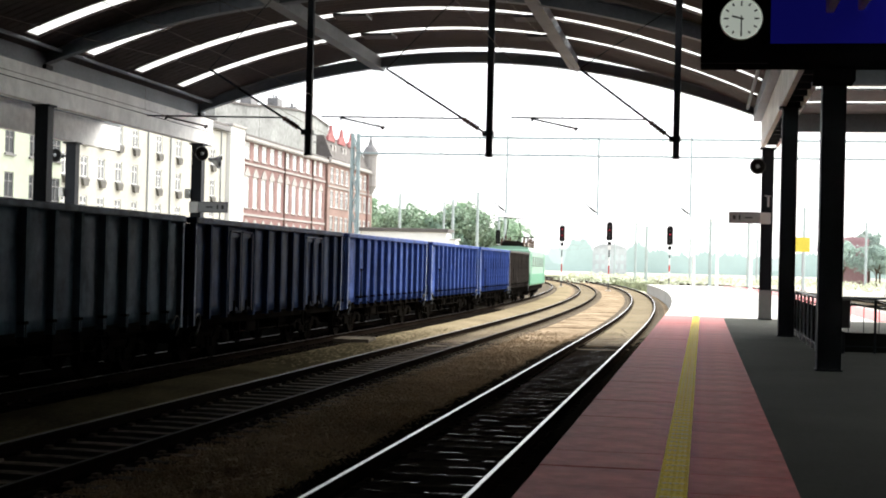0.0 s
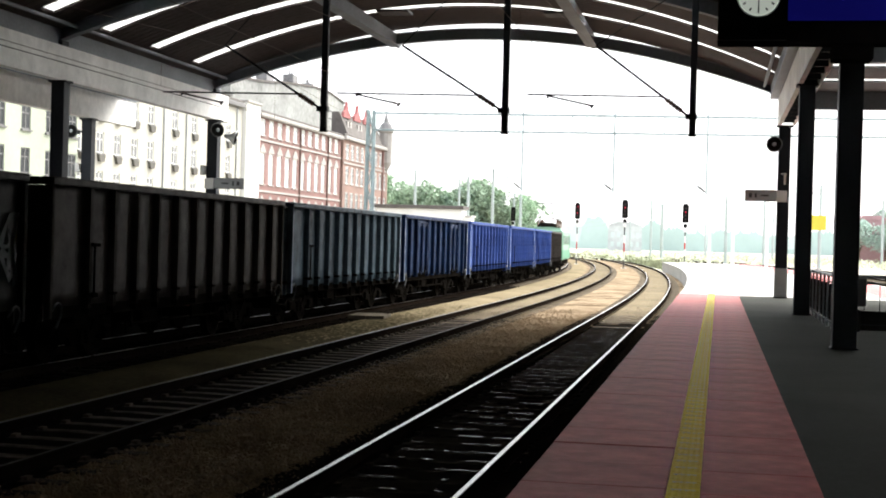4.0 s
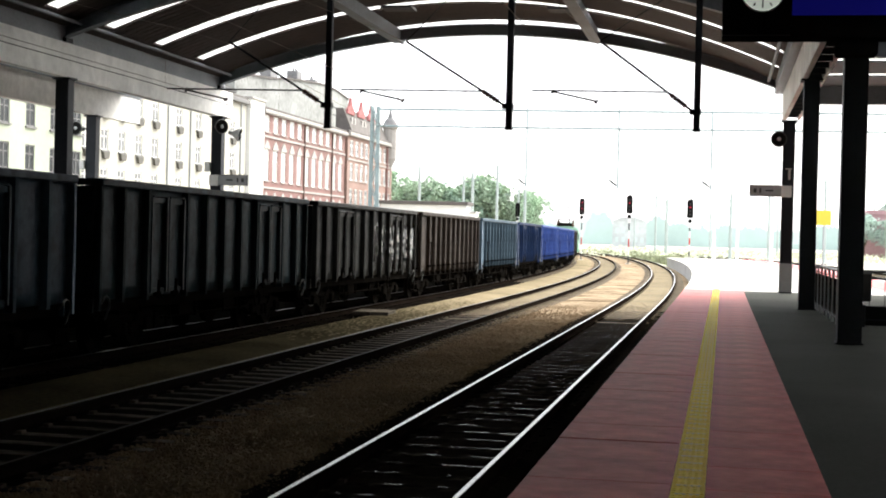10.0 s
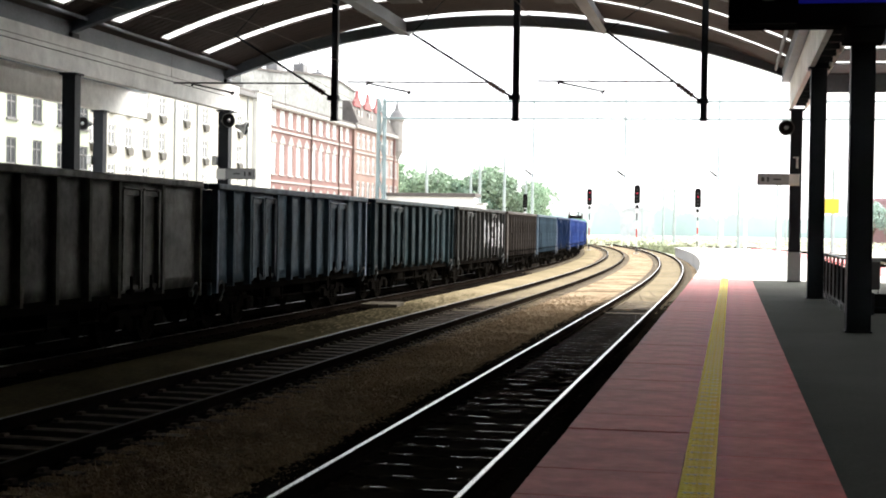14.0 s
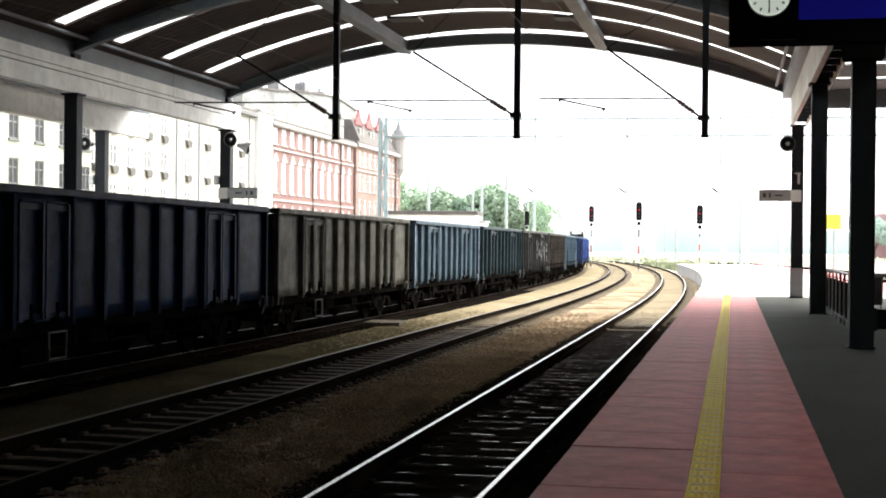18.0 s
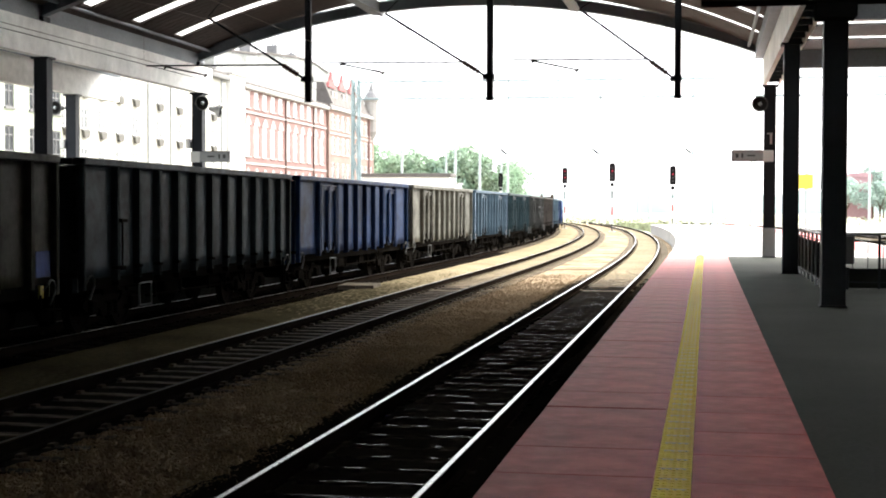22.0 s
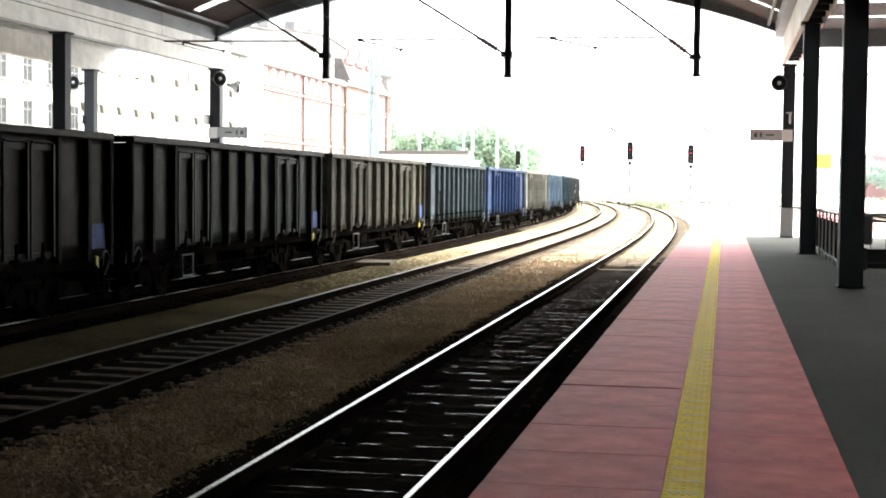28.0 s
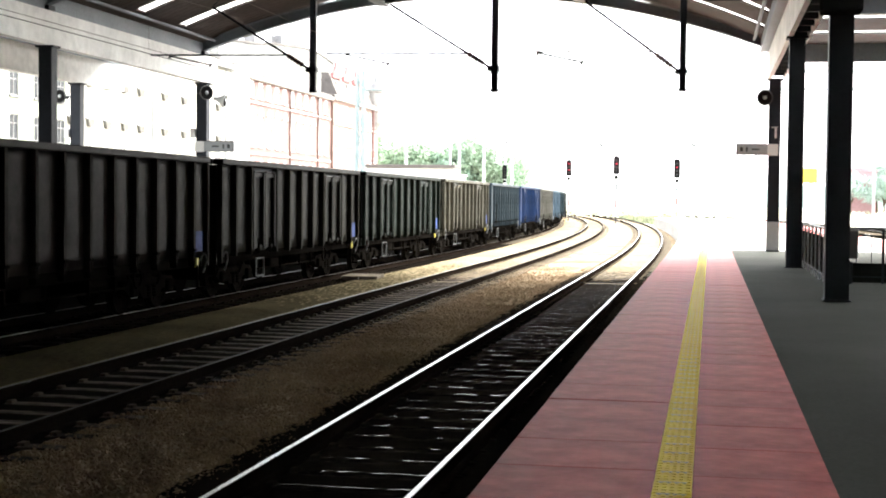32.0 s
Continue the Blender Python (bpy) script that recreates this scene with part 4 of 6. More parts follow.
        box(fr, -0.30, 0.30, -0.03, 0.0, 0.835, 0.865)
        box(fr, -0.30, 0.30, -0.03, 0.0, 0.42, 0.45)
        part("plate_frame", fr, WHITE, w, "white-painted bracket frame under the sole bar", turn @ pose(-3.4, -HW + 0.045, 0))
        part("tension_bar", rod(B(), (-h + 3.6, -HW + 0.35, 0.55), (h - 3.6, -HW + 0.35, 0.55), 0.03, 6), IRON, w, m=turn)
        for q in (-2.2, -0.8, 0.9, 2.0):
            part("brake_hanger", bx(q - 0.03, q + 0.03, -HW + 0.30, -HW + 0.36, 0.50, 0.84), IRON, w, m=turn)
        part("brake_box", bx(-1.7, -0.95, -HW + 0.31, -HW + 0.62, 0.52, 0.80, bevel=0.03), IRON, w, m=turn)
        part("air_tank", turned(B(), [(-0.48, 0.06), (-0.44, 0.15), (0.44, 0.15), (0.48, 0.06)], "x", (1.45, -HW + 0.55, 0.66), 12), IRON, w, m=turn)
        part("hand_wheel", turned(B(), [(-0.02, 0.17), (-0.02, 0.20), (0.02, 0.20), (0.02, 0.17), (-0.02, 0.17)], "y", (2.55, -HW + 0.10, 0.74), 14, caps=False), IRON, w, "dark brake hand wheel", m=turn)
    for e in (-1, 1):
        end = part("end_wall", bx(*sorted((e * (h - 0.10), e * (h - 0.06))), -HW + SHEET + 0.035, HW - SHEET - 0.035, 0.80, BODY_Z1 - 0.135), P0, w)
        eb = B()
        for q in (-0.9, -0.3, 0.3, 0.9):
            box(eb, *sorted((e * (h - 0.06), e * (h + 0.03))), q - 0.06, q + 0.06, 0.82, BODY_Z1 - 0.10)
        part("end_post", eb, P0, end)
        part("end_rail", bx(*sorted((e * (h - 0.14), e * (h + 0.04))), -HW + 0.215, HW - 0.215, BODY_Z1 - 0.13, BODY_Z1 - 0.004, bevel=0.015), P0, w)
        for q in (-0.87, 0.87):
            bu = turned(B(), [(0.0, 0.10), (0.28, 0.09), (0.28, 0.06), (0.40, 0.06), (0.40, 0.21), (0.43, 0.22), (0.46, 0.12)], "x", (0, 0, 0), 12)
            part("buffer", bu, IRON, w, m=pose(e * (h - 0.05), q, 1.0) @ pose(0, 0, 0, 0, 0, 0 if e > 0 else 180) @ Matrix.Diagonal((0.80, 1, 1, 1)))
        cp = B()
        box(cp, -0.02, 0.22, -0.06, 0.06, 0.92, 1.04)
        for k in range(3):
            turned(cp, [(-0.02, 0.07), (0.02, 0.07)], "y", (0.24 + 0.03 * k, 0, 0.92 - 0.13 * k), 8)
        part("coupling", cp, IRON, w, m=pose(e * (h - 0.04), 0, 0) @ pose(0, 0, 0, 0, 0, 0 if e > 0 else 180))
        ld = B()
        for q in (0.0, 0.34):
            box(ld, q - 0.015, q + 0.015, -0.02, 0.02, 0.75, 2.9)
        for k in range(6):
            rod(ld, (0, 0, 0.9 + 0.36 * k), (0.34, 0, 0.9 + 0.36 * k), 0.012, 6)
        part("ladder", ld, IRON, w, m=pose(e * (h + 0.06), -1.18 * e, 0, 0, 0, 90 * e))
        bogie(w, e * (h - 2.15))
    cyl = turned(B(), [(-0.55, 0.05), (-0.53, 0.16), (0.53, 0.16), (0.55, 0.05)], "x", (0.4, 0.35, 0.72), 12)
    part("brake_cylinder", cyl, IRON, w)
    part("centre_sill", bx(-h + 0.1, h - 0.1, -0.22, 0.22, 0.80, 1.06), IRON, w)
    return w


def load_mesh(h):
    rng = random.Random(9)
    bm = B()
    nx, ny = 26, 6
    vs = [[bm.verts.new((-h + 0.2 + (2 * h - 0.4) * i / nx, -1.3 + 2.6 * j / ny, 1.15 + rng.uniform(0, 0.10))) for j in range(ny + 1)] for i in range(nx + 1)]
    for i in range(nx):
        for j in range(ny):
            bm.faces.new((vs[i][j], vs[i + 1][j], vs[i + 1][j + 1], vs[i][j + 1]))
    return mesh_of("load", bm, BLACK)


# joints between the wagons, as metres behind the train's reference point
JOINTS = [-93.2, -80.3, -67.6, -54.15, -41.05, -28.0, -15.1, -1.85, 11.2, 24.5, 37.75, 52.35, 66.75, 80.0, 93.3, 106.55, 119.6, 132.8]
LIVERY = [
    ("ribs", "brown", "dark rust-brown open wagon with ribbed steel sides"),
    ("ribs", "bright_blue", "bright blue open goods wagon with ribbed steel sides"),
    ("ribs", "bright_blue", "bright blue open goods wagon with pale worn posts"),
    ("ribs", "bright_blue", "bright blue ribbed open wagon in daylight"),
    ("doors", "dark_blue", "dark blue open wagon with two side doors"),
    ("ribs", "light_blue", "faded light blue open wagon with ribbed sides"),
    ("ribs", "brown", "rust-brown open wagon with ribbed sides and stains"),
    ("doors", "grey", "dirty grey open wagon with white graffiti scrawls"),
    ("doors", "grey_green", "dark grey-green open wagon with side doors"),
    ("doors", "light_blue", "faded blue-grey open wagon with side doors"),
    ("doors", "olive", "olive-grey open wagon with yellowish dirt stains"),
    ("doors", "dark_blue", "dull dark blue open wagon with side doors"),
    ("ribs", "teal", "dark teal-grey open wagon with ribbed sides"),
    ("doors", "sand", "sandy grey open wagon with a blue patch at its end"),
    ("doors", "dark_green", "sooty grey-green open wagon with a blue patch at its end"),
    ("doors", "dark_olive", "sooty olive open wagon with side doors and a blue patch"),
    ("ribs", "dark_brown", "sooty brown open wagon with a blue patch at its end"),
]
PAINTED = ("side_sheet", "top_rail", "post", "corner_post", "door", "door_frame", "hinge_bar", "end_wall", "end_post", "end_rail")


def train_s(t):
    """How far the train has gone at t seconds."""
    u = t / 10
    return 4.72318 * t - 0.54152 * u * u + 0.09895 * u ** 3


def on_track(s):
    p = along(TRACKS[2], s, 0, RAIL_Z)
    return Matrix.Translation(p) @ pose(0, 0, 0, 0, 0, 90 + heading(TRACKS[2], s))


def graffiti(w, h):
    """Flat white scrawls sprayed on the near side, one letter between two posts each."""
    rng = random.Random(4)
    for k, x in enumerate((0.58, 1.65, 2.68, 3.56, 4.68, 5.68)):
        for z0, z1 in ((1.85, 2.6), (1.45, 1.95)):
            n = 9
            mid = [(x + rng.uniform(-0.30, 0.30), z0 + (z1 - z0) * (0.5 + 0.5 * math.cos(i * 2.4 + k)) + rng.uniform(-0.08, 0.08)) for i in range(n)]
            bm = B()
            prev = None
            for i in range(n - 1):
                a, b = mid[i], mid[i + 1]
                d = Vector((b[0] - a[0], 0, b[1] - a[1])).normalized()
                nr = Vector((-d.z, 0, d.x)) * rng.uniform(0.06, 0.10)
                pa, pb = Vector((a[0], -HW + SHEET - 0.058, a[1])), Vector((b[0], -HW + SHEET - 0.058, b[1]))
                if prev is None:
                    prev = (bm.verts.new(pa - nr), bm.verts.new(pa + nr))
                cur = (bm.verts.new(pb - nr), bm.verts.new(pb + nr))
                bm.faces.new((prev[0], cur[0], cur[1], prev[1]))
                prev = cur
            part("graffiti_letter", bm, GRAFFITI, w, "white sprayed scrawl")


def post_graffiti(w, h):
    """The same scrawls where they cross the posts' outer faces."""
    rng = random.Random(6)
    for o in [c for c in w.children if c.name.split(".")[0] == "post"]:
        p = o.matrix_basis.translation
        if p.y < 0 and 0.5 < p.x < h - 0.6:
            for z0 in (1.55, 1.85, 2.2):
                z = z0 + rng.uniform(0, 0.2)
                bm = plate(B(), [(p.x - 0.052, z), (p.x + 0.052, z + rng.uniform(-0.05, 0.05)), (p.x + 0.052, z + 0.14), (p.x - 0.052, z + rng.uniform(0.10, 0.22))], p.y - 0.134, p.y - 0.1302, "y")
                part("spray_stroke", bm, GRAFFITI, w, "white sprayed scrawl")


def build_train():
    masters = {("doors", 12.35): wagon("doors", 12.35), ("ribs", 12.35): wagon("ribs", 12.35), ("doors", 13.75): wagon("doors", 13.75)}
    used = set()
    train = []
    for k, (kind, paint, label) in enumerate(LIVERY):
        ln = 13.75 if k in (10, 11) else 12.35
        mst = masters[(kind, ln)]
        s = -(JOINTS[k] + JOINTS[k + 1]) / 2
        if (kind, ln) in used:
            w = copy_thing(mst, on_track(s))
        else:
            w = mst
            used.add((kind, ln))
        tagged(w, label, "goods wagon", "wagons of the goods train")
        for o in w.children_recursive:
            if o.name.split(".")[0] in PAINTED:
                repaint(o, PAINTS[paint], PALE_CORNER if "blue" in paint and k < 10 and o.name.startswith("corner_post") else POST_FACE[paint])
            elif o.name.startswith("plate_frame") and k < 10:
                repaint(o, IRON)
                o["label"] = "dark bracket frame under the sole bar"
            elif o.name.startswith("plate_frame"):
                repaint(o, HOOK)
                o["label"] = "worn grey-painted bracket frame under the sole bar"
        train.append((w, s))
    graffiti(train[7][0], 12.35 / 2)
    post_graffiti(train[7][0], 12.35 / 2)
    for k in (13, 14, 15, 16):
        b = part("patch", bx(12.35 / 2 - 0.72, 12.35 / 2 - 0.22, -HW + SHEET - 0.052, -HW + SHEET - 0.045, 1.14, 1.56), PAINTS["bright_blue"], train[k][0], "blue repaired patch near the corner")
        part("mark", bx(12.35 / 2 - 0.52, 12.35 / 2 - 0.40, -HW + 0.09, -HW + 0.13, 0.80, 1.0), YELLOW_SIGN, train[k][0], "small yellow stencil mark")
    return train


def locomotive():
    """An electric locomotive, green, with two pantographs."""
    h = 7.6
    lo = thing("electric_locomotive", "green electric locomotive with dark roof gear", "locomotive", group="")
    part("body", bx(-h, h, -1.45, 1.45, 0.95, 3.36, bevel=0.10), PALE_LOCO, lo)
    part("lower_band", bx(-h - 0.01, h + 0.01, -1.462, 1.462, 1.0, 1.75, bevel=0.02), GREEN_LOCO, lo)
    part("roof", plate(B(), [(-1.42, 3.30), (-1.25, 3.47), (-0.7, 3.55), (0.7, 3.55), (1.25, 3.47), (1.42, 3.30)], -h + 0.1, h - 0.1, "x"), PALE_LOCO, lo)
    part("underframe", bx(-h + 0.2, h - 0.2, -1.3, 1.3, 0.6, 0.95), IRON, lo)
    for sy in (-1, 1):
        for x in (-5.0, -3.0, -1.0, 1.0, 3.0, 5.0):
            part("side_window", bx(x - 0.45, x + 0.45, *sorted((sy * 1.44, sy * 1.468)), 2.2, 2.9, bevel=0.004), PANE, lo)
        for x in (-6.6, 6.6):
            part("cab_door", bx(x - 0.35, x + 0.35, *sorted((sy * 1.45, sy * 1.475)), 1.1, 3.1, bevel=0.01), GREEN_LOCO, lo)
    for e in (-1, 1):
        for q in (-0.68, 0.68):
            part("windscreen", bx(*sorted((e * (h - 0.02), e * (h + 0.015))), q - 0.5, q + 0.5, 2.35, 3.05), PANE, lo)
        for q in (-0.87, 0.87):
            bu = turned(B(), [(0.0, 0.12), (0.30, 0.10), (0.30, 0.06), (0.42, 0.06), (0.42, 0.22), (0.46, 0.22)], "x", (0, 0, 0), 12)
            part("buffer", bu, IRON, lo, m=pose(e * h, q, 1.0) @ pose(0, 0, 0, 0, 0, 0 if e > 0 else 180))
        pn = B()
        x = e * 4.6
        box(pn, x - 1.0, x + 1.0, -0.7, 0.7, 3.75, 3.82)
        for sy in (-0.55, 0.55):
            for sx in (-0.7, 0.7):
                rod(pn, (x + sx, sy, 3.50), (x + sx, sy, 3.77), 0.06, 8)
            rod(pn, (x - 0.8, sy, 3.83), (x + 0.7, sy * 0.8, 4.8 if e < 0 else 4.25), 0.03, 6)
            rod(pn, (x + 0.7, sy * 0.8, 4.8 if e < 0 else 4.25), (x - 0.1, sy * 0.6, 5.5 if e < 0 else 4.4), 0.025, 6)
        rod(pn, (x - 0.1, -0.8, 5.5 if e < 0 else 4.4), (x - 0.1, 0.8, 5.5 if e < 0 else 4.4), 0.04, 6)
        part("pantograph", pn, IRON, lo, "dark steel pantograph")
        bogie(lo, e * 4.6)
    for i, x in enumerate((-6.6, -5.9, -3.2, -2.4, -1.2, 0.2, 1.4, 2.6)):
        rg = box(B(), x - 0.30, x + 0.30, -0.85 + 0.2 * (i % 3), 0.55, 3.54, 3.80 + 0.12 * (i % 2), bevel=0.04)
        part("roof_gear", rg, IRON, lo)
        for q in (-0.9, 0.6):
            part("roof_insulator", turned(B(), [(3.5, 0.05), (3.62, 0.10), (3.70, 0.06), (3.78, 0.10), (3.86, 0.06), (4.05 + 0.12 * (i % 3), 0.05)], "z", (x + 0.1, q, 0), 8), CERAMIC, lo)
    part("roof_busbar", tube(B(), [Vector((-6.8, -0.9, 4.1)), Vector((-4.0, -0.9, 4.2)), Vector((0.0, -0.9, 4.1)), Vector((3.0, -0.9, 4.15))], 0.03), IRON, lo)
    return lo

# ---------------------------------------------------------------- overhead line under the roof
CANT_Y = 33.0


def cantilever(x_pole, x_wire, foot_z):
    c = thing("catenary_support", "dark hanging pole with insulated tubular cantilever", "catenary support", group="catenary supports")
    y = CANT_Y
    top = over(x_pole) - 0.05
    part("pole", bx(x_pole - 0.075, x_pole + 0.075, y - 0.075, y + 0.075, 4.18, top, bevel=0.01), STEEL, c)
    part("end_cap", bx(x_pole - 0.085, x_pole + 0.085, y - 0.085, y + 0.085, 4.15, 4.19), STEEL, c)
    part("hanger_plate", bx(x_pole - 0.25, x_pole + 0.25, y - 0.2, y + 0.2, top - 0.02, top + 0.01), STEEL_GREY, c)
    foot = Vector((x_pole - 0.08, y, foot_z))
    head = Vector((x_wire + 0.02, y, 6.22))
    d = (head - foot).normalized()
    ins = B()
    for k in range(5):
        turned_at = foot + d * (0.22 + 0.09 * k)
        rod(ins, turned_at, turned_at + d * 0.045, 0.065, 10)
        rod(ins, turned_at + d * 0.045, turned_at + d * 0.09, 0.04, 8)
    part("insulator", ins, CERAMIC, c, "ribbed brown insulator")
    part("clamp", box(B(), x_pole - 0.16, x_pole + 0.10, y - 0.10, y + 0.10, foot_z - 0.06, foot_z + 0.06), STEEL, c)
    part("diagonal_tube", rod(B(), foot, head, 0.028), STEEL, c)
    a = foot + d * ((5.05 - foot_z) / d.z)
    part("registration_tube", rod(B(), (a.x, y, 5.05), (x_wire - 1.55, y, 5.08), 0.02), STEEL, c)
    part("upper_stay", rod(B(), head, (x_pole, y, top - 0.35), 0.012, 6), STEEL, c)
    part("steady_arm", rod(B(), (x_wire - 1.05, y, 5.05), (x_wire - 0.03, y, 4.83), 0.024, 6), STEEL, c)
    sm = B()
    part("clip", rod(sm, (x_wire - 0.06, y, 4.78), (x_wire + 0.0, y, 4.86), 0.03, 6), STEEL, c)
    part("clip", rod(B(), (x_wire - 1.08, y, 5.0), (x_wire - 1.02, y, 5.10), 0.03, 6), STEEL, c)


for xp, xw, fz in ((-0.66, -2.92, 4.60), (-4.98, -7.5, 4.70), (-9.36, -11.9, 4.70)):
    cantilever(xp, xw, fz)


def wires():
    for xt in TRACKS:
        pts = [along(xt, s, 0.0, 4.79) for s in steps(-30, 300, 30, 20)]
        solid("contact_wire", tube(B(), pts, 0.0065), COPPER, "thin dark contact wire over the track", "overhead wire", "overhead wires")
        pts = []
        for s in range(-30, 300, 4):
            u = ((s - CANT_Y) % 48) / 48
            pts.append(along(xt, s, 0.0, 6.28 - 3.6 * u * (1 - u)))
        mw = solid("messenger_wire", tube(B(), pts, 0.006), COPPER, "thin sagging messenger wire with droppers", "overhead wire", "overhead wires")
        for s in range(-27, 296, 8):
            u = ((s - CANT_Y) % 48) / 48
            part("dropper", rod(B(), along(xt, s, 0, 4.79), along(xt, s, 0, 6.28 - 3.6 * u * (1 - u)), 0.003, 4), COPPER, mw)



wires()

# ---------------------------------------------------------------- platform furniture


HORN = material("grey_horn_plastic", (0.075, 0.078, 0.08), 0.5, vary=0.2, bump=0.03)


def loudspeaker(m, label, horn=None):
    s = thing("loudspeaker", label, "loudspeaker", m, "loudspeakers")
    part("horn", turned(B(), [(0.0, 0.26), (0.02, 0.27), (0.06, 0.245), (0.20, 0.13), (0.30, 0.085), (0.42, 0.08), (0.44, 0.04)], "y", (0, 0, 0), 24), horn or HORN, s)
    part("mouth", turned(B(), [(-0.012, 0.10), (-0.010, 0.225), (0.004, 0.235)], "y", (0, 0, 0), 20), BLACK, s)
    part("phase_plug", turned(B(), [(-0.05, 0.03), (-0.03, 0.06), (-0.008, 0.07)], "y", (0, 0, 0), 12), GALV, s)
    part("bracket", rod(B(), (0, 0.36, 0), (0.36, 0.36, 0), 0.03), STEEL, s)
    return s


loudspeaker(pose(1.76, 49.35, 5.18), "round grey horn loudspeaker on the platform column")
loudspeaker(pose(FAR_COL_X + 0.5, 48.6, 5.36, 0, 0, 48), "round grey horn loudspeaker on a far column")
loudspeaker(pose(FAR_COL_X + 0.95, 49.3, 5.12, 12, 0, 100), "pale horn loudspeaker beside a far column, turned away", GALV)
loudspeaker(pose(OUT_COL_X - 0.55, 49.3, 5.3, 0, 0, -12), "round grey horn loudspeaker on an outer far column")


def hanging_sign(m, length, label, side=1):
    """A direction sign on a column: plate with dark frame, symbols as plain bars. side: to which hand the plate reaches."""
    s = thing("direction_sign", label, "sign", m, "direction signs")

    def span(a, b):
        return sorted((side * a, side * b))
    part("plate", bx(*span(0, length), -0.04, 0.04, 0.0, 0.36, bevel=0.01), GREY_SIGN, s)
    for a, b, c, d in ((-0.025, 0.0, -0.01, 0.37), (0.0, length, 0.361, 0.375), (0.0, length, -0.015, -0.001)):
        part("frame", bx(*span(a, b), -0.05, 0.05, c, d), DARK_GREY, s)
    for x, w, hgt in ((0.12, 0.10, 0.14), (0.34, 0.06, 0.16), (0.56, 0.26, 0.05)):
        part("symbol", bx(*span(x * length / 1.15, x * length / 1.15 + w), -0.046, -0.0405, 0.18 - hgt / 2, 0.18 + hgt / 2), DARK_GREY, s)
    part("holder", bx(*span(length, length + 0.34), -0.06, 0.06, -0.03, 0.36, bevel=0.01), WHITE, s)
    return s


hanging_sign(pose(0.86, 49.40, 3.26), 1.02, "grey platform sign with small dark symbols")
hanging_sign(pose(FAR_COL_X + 1.22, 49.40, 3.30), 1.10, "grey platform sign on a far column", -1)
mk = thing("column_marker", "small dark plate with a white bar on the platform column", "sign", pose(COL_X, 49.395, 0))
part("board", bx(-0.13, 0.13, -0.012, 0.0, 3.76, 4.22, bevel=0.003), STEEL, mk)
part("bar", bx(0.0, 0.07, -0.018, -0.013, 3.82, 4.16), WHITE, mk)
part("cross_bar", bx(-0.10, 0.10, -0.018, -0.013, 4.165, 4.20), WHITE, mk)
for xx in (FAR_COL_X, OUT_COL_X):
    jb = thing("junction_box", "small white electrical box beside a far column", "junction box", pose(xx, 49.6, 0), "junction boxes")
    part("case", bx(-0.40, -0.21, -0.27, -0.10, 3.78, 4.12, bevel=0.01), WHITE, jb)
    part("lid", bx(-0.39, -0.22, -0.282, -0.272, 3.80, 4.10, bevel=0.003), WHITE, jb)


def display_board():
    b = thing("departure_board", "black departure board with blue screen and round clock", "departure board", pose(0, 23.7, 0))
    part("case", bx(-0.11, 4.5, -0.02, 0.42, 4.96, 6.62, bevel=0.02), BLACK, b)
    part("screen", bx(1.0, 4.4, -0.03, -0.015, 5.33, 6.45), BLUE_SCREEN, b, "dark blue display with a faint glow")
    part("trim", bx(-0.10, 0.98, -0.034, -0.015, 5.005, 5.02), DARK_GREY, b)
    ck = part("clock", turned(B(), [(-0.075, 0.30), (-0.06, 0.325), (-0.01, 0.33)], "y", (0.53, 0, 5.73), 40), CLOCK_FACE, b, "round white clock dial with dark marks")
    rim = turned(B(), [(-0.088, 0.335), (-0.088, 0.345), (-0.01, 0.35), (-0.01, 0.33), (-0.088, 0.335)], "y", (0.53, 0, 5.73), 40, caps=False)
    part("rim", rim, WHITE, ck)
    for k in range(12):
        a = k * math.pi / 6
        ln = 0.08 if k % 3 == 0 else 0.05
        mk = B()
        box(mk, -0.012, 0.012, -0.084, -0.074, 0.285 - ln, 0.285)
        part("mark", mk, BLACK, ck, m=pose(0.53, 0, 5.73) @ pose(0, 0, 0, 0, math.degrees(a), 0))
    part("hour_marker", bx(-0.014, 0.014, -0.090, -0.084, -0.04, 0.16), BLACK, ck, m=pose(0.53, 0, 5.73) @ pose(0, 0, 0, 0, 285, 0))
    part("minute_marker", bx(-0.010, 0.010, -0.096, -0.090, -0.05, 0.25), BLACK, ck, m=pose(0.53, 0, 5.73) @ pose(0, 0, 0, 0, 180, 0))
    for x in (0.6, 3.6):
        part("hanger", bx(x - 0.05, x + 0.05, 0.15, 0.25, 6.6, 7.0 if x > 2.5 else 7.25), STEEL, b)
    part("cable_box", bx(1.72, 2.36, 0.05, 0.62, 4.72, 4.958, bevel=0.02), BLACK, b)


display_board()


